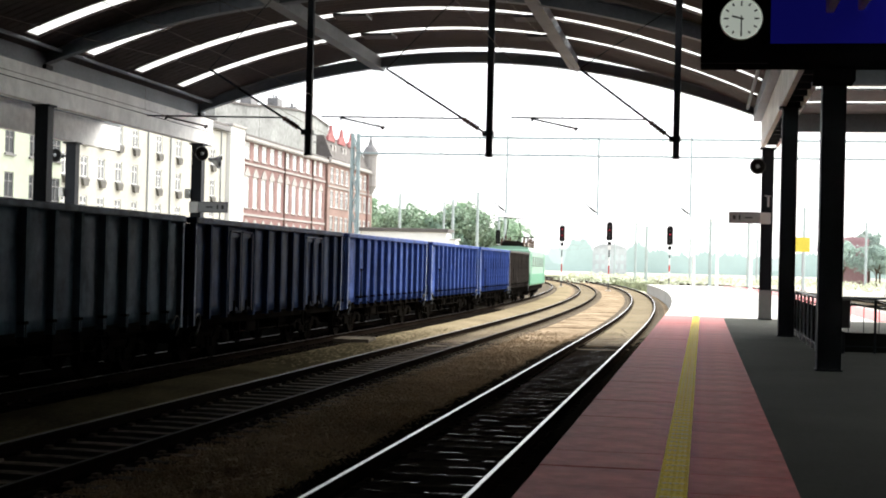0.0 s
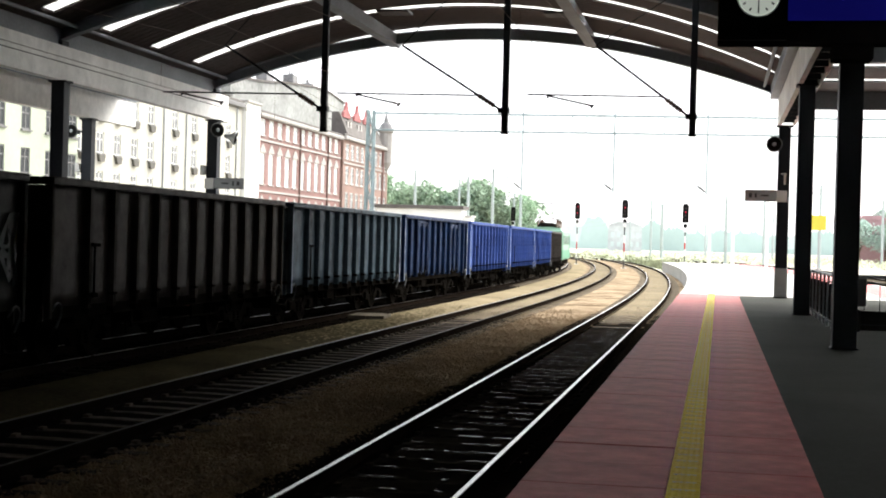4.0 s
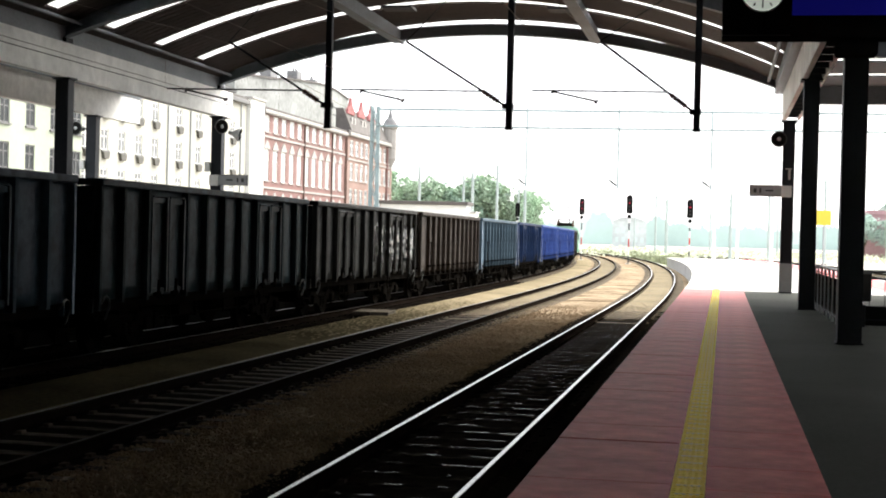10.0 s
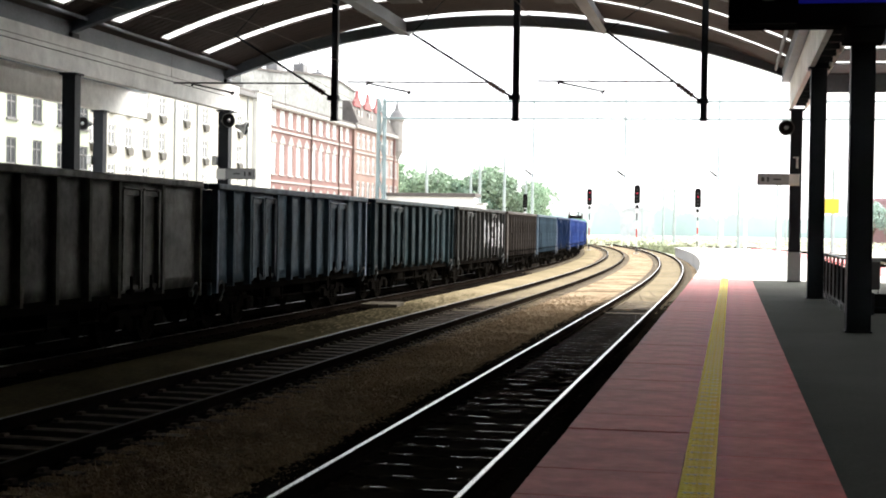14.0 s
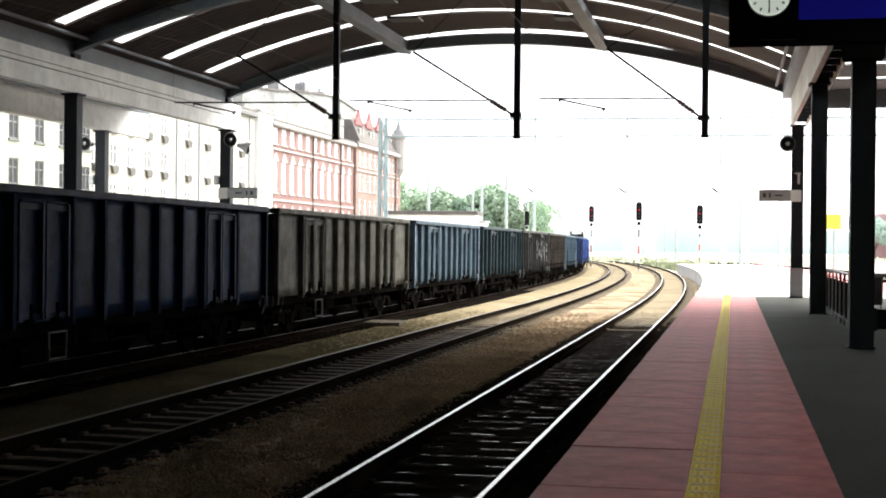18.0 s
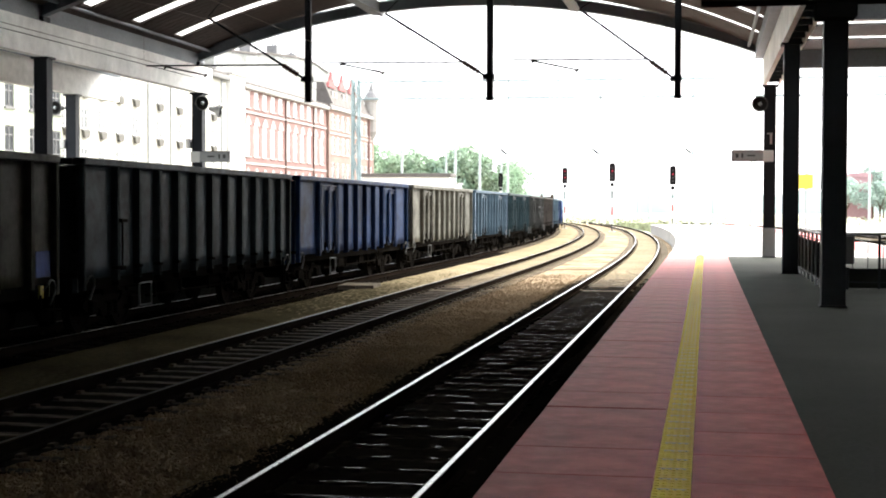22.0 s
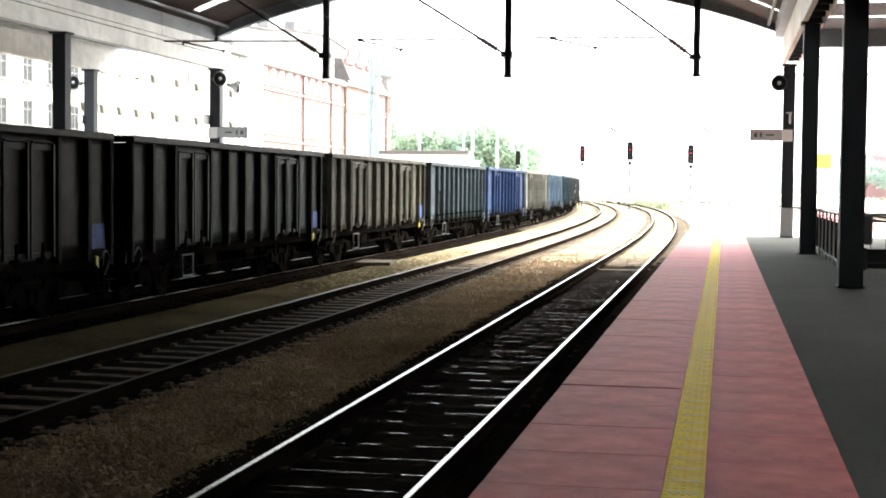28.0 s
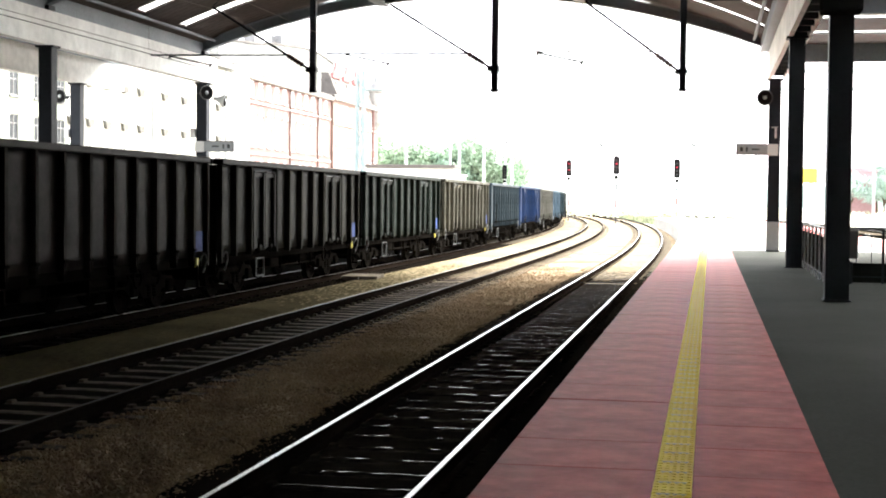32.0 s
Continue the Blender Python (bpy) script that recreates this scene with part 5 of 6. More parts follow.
def railing(name, x0, y0, x1, y1, bars, label, low_panel=0.0, infill=False):
    r = thing(name, label, "railing", group="stair railings")
    a, b = Vector((x0, y0, 0)), Vector((x1, y1, 0))
    n = max(2, round((b - a).length / 1.25))
    for i in range(n + 1):
        p = a.lerp(b, i / n)
        part("post", rod(B(), p, p + Vector((0, 0, 1.12)), 0.028), GALV if infill else STEEL, r)
    for z, rad in ((1.13, 0.030), (0.98, 0.016), (0.14, 0.018)):
        part("rail", rod(B(), a + Vector((0, 0, z)), b + Vector((0, 0, z)), rad), GALV if z > 1.1 else STEEL, r)
    bm_me = mesh_of("bar", rod(B(), (0, 0, 0.14), (0, 0, 0.98), 0.009, 6), STEEL)
    k = int((b - a).length / bars)
    for i in range(1, k):
        p = a.lerp(b, i / k)
        part("bar", bm_me, None, r, m=Matrix.Translation(p))
    if infill:
        for i in range(n):
            p, q = a.lerp(b, (i + 0.12) / n), a.lerp(b, (i + 0.88) / n)
            part("infill_panel", bx(min(p.x, q.x) - 0.006, max(p.x, q.x) + 0.006, p.y, q.y, 0.18, 0.94), BLACK, r)
    if low_panel:
        q = (b - a).normalized() * 0.02
        part("kick_panel", bx(x0, x1, y0 - 0.012, y0 + 0.012, 0.02, low_panel), BLACK, r)
    return r


railing("stair_railing", 2.36, 30.6, 2.36, 39.2, 9.0, "steel railing with dark panels between its posts beside the stairs", infill=True)
railing("stair_railing", 2.36, 30.3, 6.9, 30.3, 0.30, "dark steel railing across the stairhead", 0.42)
railing("stair_railing", 6.9, 30.6, 6.9, 39.2, 0.30, "dark steel railing on the stairs' other side")
bn = thing("litter_bin", "grey metal litter bin hung on a post", "litter bin", pose(2.84, 30.05, 0))
part("body", bx(-0.13, 0.13, -0.12, 0.12, 0.52, 1.10, bevel=0.03), HORN, bn)
part("rim", bx(-0.14, 0.14, -0.13, 0.13, 1.08, 1.12), GALV, bn)
part("post", rod(B(), (0, 0.0, 0), (0, 0.0, 0.45), 0.035), STEEL, bn)
COVER = material("grimy_cover_concrete", (0.11, 0.098, 0.08), 0.9, vary=0.4, grain=6, stain=0.8, bump=0.3, spec=0.0)
pl = thing("cable_cover", "grimy concrete cable cover slabs lying in the sand", "cable cover", pose(-10.35, 42.2, -0.80, 0, 0, 5))
part("slab", bx(-0.54, -0.01, -0.80, 0.80, 0.0, 0.12, bevel=0.01), COVER, pl)
part("slab", bx(0.01, 0.54, -0.80, 0.80, 0.0, 0.12, bevel=0.01), COVER, pl)

# ---------------------------------------------------------------- signals, masts and gantry


def signal(m, pole_h, lamps, label):
    s = thing("railway_signal", label, "railway signal", m, "railway signals")
    seg = pole_h / 6
    for i in range(6):
        part("pole_band", rod(B(), (0, 0, i * seg), (0, 0, (i + 1) * seg), 0.075, 10), WHITE if i % 2 else (RED_PAINT if i == 2 else DARK_GREY), s)
    part("head", plate(B(), [(-0.32, 0.0), (0.32, 0.0), (0.32, 1.7), (0.2, 1.95), (-0.2, 1.95), (-0.32, 1.7)], -0.05, 0.05, "y"), BLACK, s, m=pose(0, -0.15, pole_h))
    part("housing", bx(-0.2, 0.2, -0.1, 0.25, pole_h + 0.1, pole_h + 1.75), BLACK, s)
    for z in (0.35, 0.72, 1.09, 1.46):
        lit = z in lamps
        lens = part("lens", turned(B(), [(-0.03, 0.05), (0.0, 0.085), (0.03, 0.085)], "y", (0, -0.22, pole_h + z), 14), RED_LAMP if lit else DARK_GREY, s, "glowing red lamp" if lit else "")
        part("hood", plate(B(), [(-0.14, 0.0), (-0.10, 0.12), (0.10, 0.12), (0.14, 0.0), (0.12, 0.0), (0.09, 0.10), (-0.09, 0.10), (-0.12, 0.0)], -0.40, -0.21, "y"), BLACK, lens, m=pose(0, 0, pole_h + z + 0.03))
    part("number_plate", bx(-0.16, 0.16, -0.12, -0.10, pole_h - 1.0, pole_h - 0.55), WHITE, s)
    part("lower_lamp", bx(-0.18, 0.18, -0.2, 0.12, pole_h - 0.5, pole_h - 0.15, bevel=0.02), BLACK, s)
    part("base", bx(-0.28, 0.28, -0.28, 0.28, -0.1, 0.12), CONCRETE, s)


signal(pose(-16.9, 173.3, -0.86, 0, 0, 6), 5.55, (0.72, 1.46), "striped signal post with two red lamps lit")
signal(pose(-9.85, 152.8, -0.86, 0, 0, 5), 5.40, (1.09,), "striped signal post with a red lamp lit")
signal(pose(-3.42, 150.0, 0.0, 0, 0, 3), 4.15, (1.09,), "signal post on the platform with red lamp lit")
signal(pose(-28.6, 200.0, -0.95, 0, 0, 8), 5.6, (), "dark signal post beyond the train, unlit")


def mast(x, y, z0, top, r=0.16, arm=0.0):
    m = thing("catenary_mast", "pale steel overhead-line mast", "catenary mast", pose(x, y, z0), "overhead-line masts")
    part("shaft", rod(B(), (0, 0, 0), (0, 0, top - z0), r * 1.35, 10, r * 1.1), MAST_STEEL, m)
    part("base", bx(-0.4, 0.4, -0.4, 0.4, -0.05, 0.25, bevel=0.03), CONCRETE, m)
    if arm:
        part("arm", rod(B(), (0, 0, top - z0 - 1.2), (arm, 0, top - z0 - 0.9), 0.04), STEEL_GREY, m)
        part("stay", rod(B(), (0, 0, top - z0 - 0.2), (arm, 0, top - z0 - 0.9), 0.02), STEEL_GREY, m)
        ib = B()
        for k in range(5):
            turned(ib, [(0.3 + 0.1 * k, 0.03), (0.35 + 0.1 * k, 0.09), (0.38 + 0.1 * k, 0.03)], "x", (0, 0, top - z0 - 1.15), 8)
        part("insulator", ib, CERAMIC, m)


MASTS = [(-49.3, 230, 13.1, 0), (-41.9, 230, 11.8, 2.6), (-40.4, 230, 12.2, 0), (-30.0, 190, 11.4, 2.8), (-34.2, 240, 9.9, -2.5), (-33.1, 240, 9.9, 0), (-12.0, 260, 9.9, 2.5),
         (-8.9, 230, 8.4, 0), (0.9, 185, 8.2, -2.2), (7.0, 230, 11.0, -2.2), (13.5, 200, 10.5, -2.5), (21.5, 175, 10.0, 0), (26.0, 240, 10.0, -2.5), (-20.0, 330, 9.0, 2.2), (-3.0, 340, 9.0, 0), (12.0, 330, 9.0, 0), (30.0, 330, 9.5, 0)]
for x, y, top, arm in MASTS:
    mast(x, y, -1.0, top, 0.2 if arm == 0 else 0.16, arm)


def lattice_mast(parent, x, y, z0, z1, w):
    for sx in (-1, 1):
        for sy in (-1, 1):
            part("leg", rod(B(), (x + sx * w, y + sy * w, z0), (x + sx * w * 0.75, y + sy * w * 0.75, z1), 0.075, 6), PALE_STEEL, parent)
    n = 9
    for sy in (-1, 1):
        for i in range(n):
            br = B()
            a, b = z0 + (z1 - z0) * i / n, z0 + (z1 - z0) * (i + 1) / n
            s = 1 if i % 2 else -1
            rod(br, (x - s * w * 0.9, y + sy * w, a), (x + s * w * 0.9, y + sy * w, b), 0.04, 5)
            part("bracing", br, PALE_STEEL, parent)
            part("bracing", rod(B(), (x + sy * w, y - s * w * 0.9, a), (x + sy * w, y + s * w * 0.9, b), 0.04, 5), PALE_STEEL, parent)


def gantry():
    y = 81.0
    g = thing("catenary_gantry", "pale steel gantry spanning all tracks", "gantry")
    lattice_mast(g, -20.1, y, -1.0, 9.1, 0.22)
    lattice_mast(g, 18.0, y, -1.0, 9.1, 0.22)
    for z in (8.95, 7.97):
        for dy in (-0.3, 0.3):
            part("chord", rod(B(), (-20.0, y + dy, z), (18.0, y + dy, z - 0.1), 0.035, 6), PALE_STEEL, g)
    x = -19.5
    while x < 17.5:
        part("bracing", rod(B(), (x, y, 7.97), (x, y, 8.93), 0.015, 5), PALE_STEEL, g)
        x += 3.2
    for x in (-11.15, -5.93, -0.75):
        d = part("dropper", rod(B(), (x, y, 9.1), (x, y, 4.55), 0.05, 8), PALE_STEEL, g)
        part("arm", rod(B(), (x, y, 4.68), (x - 0.95, y, 5.42), 0.032, 6), STEEL_GREY, d)
        part("arm_insulator", rod(B(), (x - 0.1, y, 4.75), (x - 0.45, y, 5.02), 0.055, 8), STEEL, d)
        for q in (-2.4, -1.6):
            part("hanger", rod(B(), (x + q, y, 7.9), (x + q, y, 8.95), 0.03, 5), PALE_STEEL, d)


gantry()

for x in (-0.66, 1.0, 3.4):
    lp = thing("lamp_post", "slim white lamp post on the open platform", "lamp post", pose(x, 105, 0), "platform lamp posts")
    part("post", rod(B(), (0, 0, 0), (0, 0, 5.2), 0.13, 10, 0.09), WHITE, lp)
    part("base", turned(B(), [(-0.02, 0.22), (0.25, 0.20), (0.35, 0.14)], "z", (0, 0, 0), 12), WHITE, lp)
    part("lamp_head", bx(-0.5, 0.1, -0.12, 0.12, 5.15, 5.27, bevel=0.03), WHITE, lp)
# signs beyond the stairs
ys = thing("yellow_sign", "plain yellow notice board on a post", "sign", pose(6.0, 90, 0))
part("board", bx(-0.43, 0.43, -0.03, 0.03, 2.88, 3.78), YELLOW_SIGN, ys)
part("post", rod(B(), (0, 0.05, 0), (0, 0.05, 3.8), 0.04), GALV, ys)
signal(pose(17.1, 220, -0.9, 0, 0, 0), 5.6, (), "dwarf signal beyond the stairhead, unlit")

# ---------------------------------------------------------------- houses


def window(parent, x, y, z, w, h, pane, trim=None, deep=0.12, frame_mat=None):
    """A window in a facade that faces +x: surround, frame, pane and sill."""
    win = part("window", bx(x - deep, x - deep + 0.02, y - w / 2, y + w / 2, z, z + h), pane, parent)
    fr = B()
    for a, b, c, d in ((-w / 2, -w / 2 + 0.12, 0, h), (w / 2 - 0.12, w / 2, 0, h), (-w / 2, w / 2, h - 0.12, h), (-w / 2, w / 2, 0, 0.12), (-0.06, 0.06, 0, h), (-w / 2, w / 2, h * 0.62, h * 0.62 + 0.1)):
        box(fr, x - deep + 0.02, x - deep + 0.06, y + a, y + b, z + c, z + d)
    part("frame", fr, frame_mat or WHITE, win)
    part("sill", bx(x - 0.02, x + 0.16, y - w / 2 - 0.12, y + w / 2 + 0.12, z - 0.16, z), trim or TRIM_STONE, win)
    return win


def facade(bm, x, y0, y1, z0, z1, holes, thick=0.4):
    """A wall facing +x with rectangular holes (y, z, w, h) cut through it in a grid of rows and columns."""
    ys = sorted({y0, y1, *[h[0] - h[2] / 2 for h in holes], *[h[0] + h[2] / 2 for h in holes]})
    zs = sorted({z0, z1, *[h[1] for h in holes], *[h[1] + h[3] for h in holes]})
    for a, b in zip(ys, ys[1:]):
        run = None
        for c, d in zip(zs, zs[1:]):
            my, mz = (a + b) / 2, (c + d) / 2
            hole = any(abs(my - h[0]) < h[2] / 2 and h[1] < mz < h[1] + h[3] for h in holes)
            if hole:
                if run:
                    box(bm, x - thick, x, a, b, *run)
                run = None
            else:
                run = (run[0], d) if run else (c, d)
        if run:
            box(bm, x - thick, x, a, b, *run)
    return bm


def house(name, label, x, y0, y1, z1, rows, cols, wall, pane, depth=14, trim=None, roof=ROOF_DARK, cornice=True, bands=(), w=1.3, pediment=False, frame_mat=None):
    hs = thing(name, label, "building")
    holes = [(c, r[0], w, r[1]) for r in rows for c in cols]
    part("wall", facade(B(), x, y0, y1, -1.0, z1, holes), wall, hs)
    part("body", bx(x - depth, x - 0.5, y0, y1, -1.0, z1 - 0.05), wall, hs)
    part("roof", bx(x - depth - 0.3, x + 0.25, y0 - 0.2, y1 + 0.2, z1, z1 + 0.35, bevel=0.05), roof, hs)
    if cornice:
        part("cornice", bx(x + 0.003, x + 0.55, y0 - 0.1, y1 + 0.1, z1 - 0.6, z1 - 0.02, bevel=0.08), trim or TRIM_STONE, hs)
    for z in bands:
        part("band", bx(x + 0.003, x + 0.16, y0, y1, z, z + 0.28), trim or TRIM_STONE, hs)
    for r in rows:
        for c in cols:
            win = window(hs, x, c, r[0], w, r[1], pane, trim=trim, frame_mat=frame_mat)
            if pediment and len(r) > 2:
                part("hood", plate(B(), [(c - w / 2 - 0.18, r[0] + r[1]), (c + w / 2 + 0.18, r[0] + r[1]), (c + w / 2 + 0.18, r[0] + r[1] + 0.2), (c + w / 4, r[0] + r[1] + 0.9), (c, r[0] + r[1] + 1.2), (c - w / 4, r[0] + r[1] + 0.9), (c - w / 2 - 0.18, r[0] + r[1] + 0.2)], x + 0.004, x + 0.1, "x"), TRIM_STONE, win)
    return hs


HX = -60.0
# bright daylight on these panes is put into their paler grey
CREAM_PANE = material("daylight_paled_glass", (0.15, 0.155, 0.16), 0.25, vary=0.4, grain=1.0, bump=0.0, spec=0.2)
REAR_WALL = material("sooty_pale_render", (0.25, 0.258, 0.25), 0.9, vary=0.45, grain=1.2, stain=0.12, bump=0.1)
DARK_SILL = material("grey_zinc_sill", (0.14, 0.14, 0.14), 0.7, vary=0.2)
house("apartment_house", "pale green rendered apartment house with plain windows", HX + 4, 70, 118, 18.5, [(2.6, 2.1), (6.2, 2.1), (9.8, 2.1), (13.4, 2.1)], [74 + 4.3 * i for i in range(11)], MINT, PANE, w=1.6, trim=DARK_SILL, frame_mat=DARK_SILL)
cream = house("apartment_house", "cream rendered four-storey apartment house in bright light", HX, 119, 173.6, 18.3, [(1.5, 2.1), (5.4, 2.1), (9.3, 2.1), (13.2, 2.0)],
              [122.6, 127.3, 131.5, 135.6, 139.9, 144.2, 151.0, 157.0, 163.0, 168.7], CREAM, CREAM_PANE, w=1.6, trim=DARK_SILL)
# dark wedges under the sills, shaped like the shadows the sills cast
SILL_SHADE = material("sill_shadow_tone", (0.10, 0.095, 0.085), 0.9, vary=0.35, grain=4, bump=0.1)
for win in [c for c in cream.children if c.name.split(".")[0] == "window"]:
    bb = [Vector(v) for v in win.bound_box]
    y0, y1, z0 = min(v.y for v in bb), max(v.y for v in bb), min(v.z for v in bb)
    part("window_box", plate(B(), [(y0 + 0.05, z0 - 0.18), (y1 - 0.05, z0 - 0.18), (y1 - 0.3, z0 - 0.85), (y0 + 0.3, z0 - 0.85)], HX + 0.004, HX + 0.30, "x"), SILL_SHADE, win, "dark wedge standing in for the sill's shadow")
for y in (147.6, 154.3, 171.5):
    part("downpipe", rod(B(), (HX + 0.1, y, -1), (HX + 0.1, y, 17.8), 0.09), GALV, cream)
pier = thing("stair_house", "narrow blank white-rendered house between two facades", "building")
part("wall", bx(HX - 12, HX + 0.45, 174.1, 179.6, -1.0, 18.6), WHITE, pier)
part("roof", bx(HX - 12.2, HX + 0.7, 173.95, 179.75, 18.6, 18.9, bevel=0.05), TRIM_STONE, pier)
red = house("brick_house", "red brick building with tall pale-framed windows", HX, 180, 222, 17.9, [(1.6, 4.2, 1), (8.5, 4.2, 1), (15.0, 2.2)], [182.2 + 3.72 * i for i in range(11)], BRICK_RED, CURTAIN_PANE,
            bands=(7.4, 14.2), w=2.1, pediment=True)
for y in (199.3, 214.2):
    part("downpipe", rod(B(), (HX + 0.14, y, -1), (HX + 0.14, y, 17.2), 0.12), BRICK_BROWN, red)
BRICK_PALE = material("weathered_orange_brick", (0.25, 0.165, 0.14), 0.85, vary=0.3, grain=4, stain=0.2, bump=0.15)
DULL_PANE = material("dull_window_glass", (0.17, 0.18, 0.19), 0.2, vary=0.5, grain=0.6, bump=0.0, spec=0.5)
corner = house("corner_house", "pale brick corner house with dark mansard and pink gables", HX + 0.3, 222.6, 254, 18.1, [(1.9, 2.8), (6.2, 2.8), (10.4, 2.8), (14.4, 2.5)], [225.2 + 3.3 * i for i in range(9)], BRICK_PALE, DULL_PANE,
               trim=TRIM_STONE, bands=(5.3, 13.6), w=2.0)
part("mansard", plate(B(), [(HX - 2.6, 18.46), (HX + 0.2, 18.46), (HX - 1.4, 22.2), (HX - 2.6, 22.2)], 225.5, 250.5, "y"), ROOF_DARK, corner)
for yy in (228.6, 235.6, 242.4):
    g = B()
    plate(g, [(yy - 2.3, 21.4), (yy + 2.3, 21.4), (yy + 1.9, 22.2), (yy + 0.9, 22.7), (yy, 24.1), (yy - 0.9, 22.7), (yy - 1.9, 22.2)], HX - 1.2, HX - 0.8, "x")
    part("gable", g, ROOF_RED, corner)
    for dy in (-0.9, 0.9):
        part("dormer_window", bx(HX - 1.0, HX - 0.35, yy + dy - 0.5, yy + dy + 0.5, 19.2, 20.8, bevel=0.03), TRIM_STONE, corner)
part("turret", turned(B(), [(13.6, 0.3), (15.4, 1.25), (20.8, 1.25), (21.0, 1.5), (21.5, 1.5)], "z", (HX + 0.2, 252.4, 0), 12), TRIM_STONE, corner)
part("turret_roof", turned(B(), [(21.5, 1.4), (22.3, 1.0), (22.8, 0.5), (24.0, 0.2), (24.8, 0.05)], "z", (HX + 0.2, 252.4, 0), 12), CHIMNEY, corner)
part("downpipe", rod(B(), (HX + 0.45, 249.6, -1), (HX + 0.45, 249.6, 17.4), 0.22), BRICK_RED, corner)
rear = thing("rear_building", "pale sooty blank-walled building behind the brick house", "building")
ridge = [(214, 26.4), (234, 27.7), (240, 28.4), (252, 29.3), (262, 29.9), (272, 29.9), (283, 29.0)]
part("wall", plate(B(), [(214, -1), (283, -1)] + ridge[::-1], HX - 34, HX - 16, "x"), REAR_WALL, rear)
for (y, z), (y2, z2) in zip(ridge, ridge[1:]):
    part("coping", plate(B(), [(y, z + 0.004), (y2, z2 + 0.004), (y2, z2 + 0.35), (y, z + 0.35)], HX - 34.2, HX - 15.8, "x"), ROOF_DARK, rear)
for y, z, q in ((225, 28.6, 1.4), (237, 29.6, 2.0), (252, 31.2, 1.5), (263, 30.9, 0.8)):
    ch = part("chimney", bx(HX - 19, HX - 17.0, y - q, y + q, 26.0, z, bevel=0.05), CHIMNEY, rear)
    for v in (-0.5, 0.5):
        part("chimney_pot", rod(B(), (HX - 18.0, y + v * q, z), (HX - 18.0, y + v * q, z + 0.7), 0.2, 8, 0.15), CHIMNEY, ch)
for y, z, ln in ((266, 25.6, 2.6), (269.5, 25.2, 2.4), (273, 24.9, 2.8), (266.5, 26.8, 2.0), (272.5, 26.4, 3.0)):
    part("scrawl_bar", bx(HX - 15.996, HX - 15.97, y - ln / 2, y + ln / 2, z, z + 0.3), DARK_GREY, rear)
shed = thing("low_building", "low white station building with dark flat roof", "building")
part("wall", bx(-48.5, -36.0, 200, 204, -1, 6.1), WHITE, shed)
part("roof", bx(-48.9, -35.7, 199.6, 204.4, 6.1, 6.6, bevel=0.05), ROOF_DARK, shed)
part("annex", bx(-35.99, -34.8, 200.4, 203.6, -1, 5.0), WHITE, shed)
part("annex_roof", bx(-35.69, -34.6, 200.2, 203.8, 5.0, 5.25, bevel=0.03), CONCRETE, shed)
for x in (-46, -43, -40):
    part("window", bx(x - 0.8, x + 0.8, 199.97, 199.995, 2.0, 3.6), PANE, shed)
brick_far = thing("brick_warehouse", "distant red brick warehouse beside trees, colour paled as haze", "building")
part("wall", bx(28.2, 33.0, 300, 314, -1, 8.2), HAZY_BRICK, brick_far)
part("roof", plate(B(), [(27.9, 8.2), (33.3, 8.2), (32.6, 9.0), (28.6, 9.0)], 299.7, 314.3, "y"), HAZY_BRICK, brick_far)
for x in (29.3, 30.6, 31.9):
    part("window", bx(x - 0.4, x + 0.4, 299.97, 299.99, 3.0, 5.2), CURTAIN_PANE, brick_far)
# ---------------------------------------------------------------- trees


def tree(seed, height, spread, leaf=LEAF):
    """A tapered trunk with limbs, and a crown of many small leaf clumps."""
    rng = random.Random(seed)
    t = thing("tree", "leafy green broadleaf tree in full summer leaf", "tree")
    tr = B()
    rod(tr, (0, 0, -0.3), (0.1, 0.05, height * 0.45), height * 0.028, 8, height * 0.016)
    tips = []
    for k in range(9):
        a = k * 2.4 + rng.uniform(-0.4, 0.4)
        z0 = height * rng.uniform(0.25, 0.45)
        r = spread * rng.uniform(0.35, 0.8)
        tip = Vector((r * math.cos(a), r * math.sin(a), height * rng.uniform(0.5, 0.92)))
        rod(tr, (0.05, 0.02, z0), tip, height * 0.011, 6, height * 0.003)
        tips.append(tip)
    tips.append(Vector((0, 0, height * 0.93)))
    part("trunk", tr, BARK, t)
    verts, faces = [], []
    for tip in tips:
        for _ in range(12):
            c = tip + Vector((rng.gauss(0, 1), rng.gauss(0, 1), rng.gauss(0, 0.75))) * spread * 0.27
            cr = spread * rng.uniform(0.12, 0.24)
            for _ in range(38):
                d = Vector((rng.gauss(0, 1), rng.gauss(0, 1), rng.gauss(0, 1))).normalized() * cr * rng.uniform(0.6, 1.1)
                p = c + d
                u = Vector((rng.gauss(0, 1), rng.gauss(0, 1), rng.gauss(0, 1))).normalized()
                v = u.cross(Vector((rng.gauss(0, 1), rng.gauss(0, 1), rng.gauss(0, 1)))).normalized()
                s = spread * rng.uniform(0.04, 0.07)
                k = len(verts)
                verts += [p + u * s, p + v * s * 0.7, p - u * s, p - v * s * 0.7]
                faces.append((k, k + 1, k + 2, k + 3))
    me = bpy.data.meshes.new("crown")
    me.from_pydata(verts, [], faces)
    me.materials.append(leaf)
    part("crown", me, None, t)
    return t


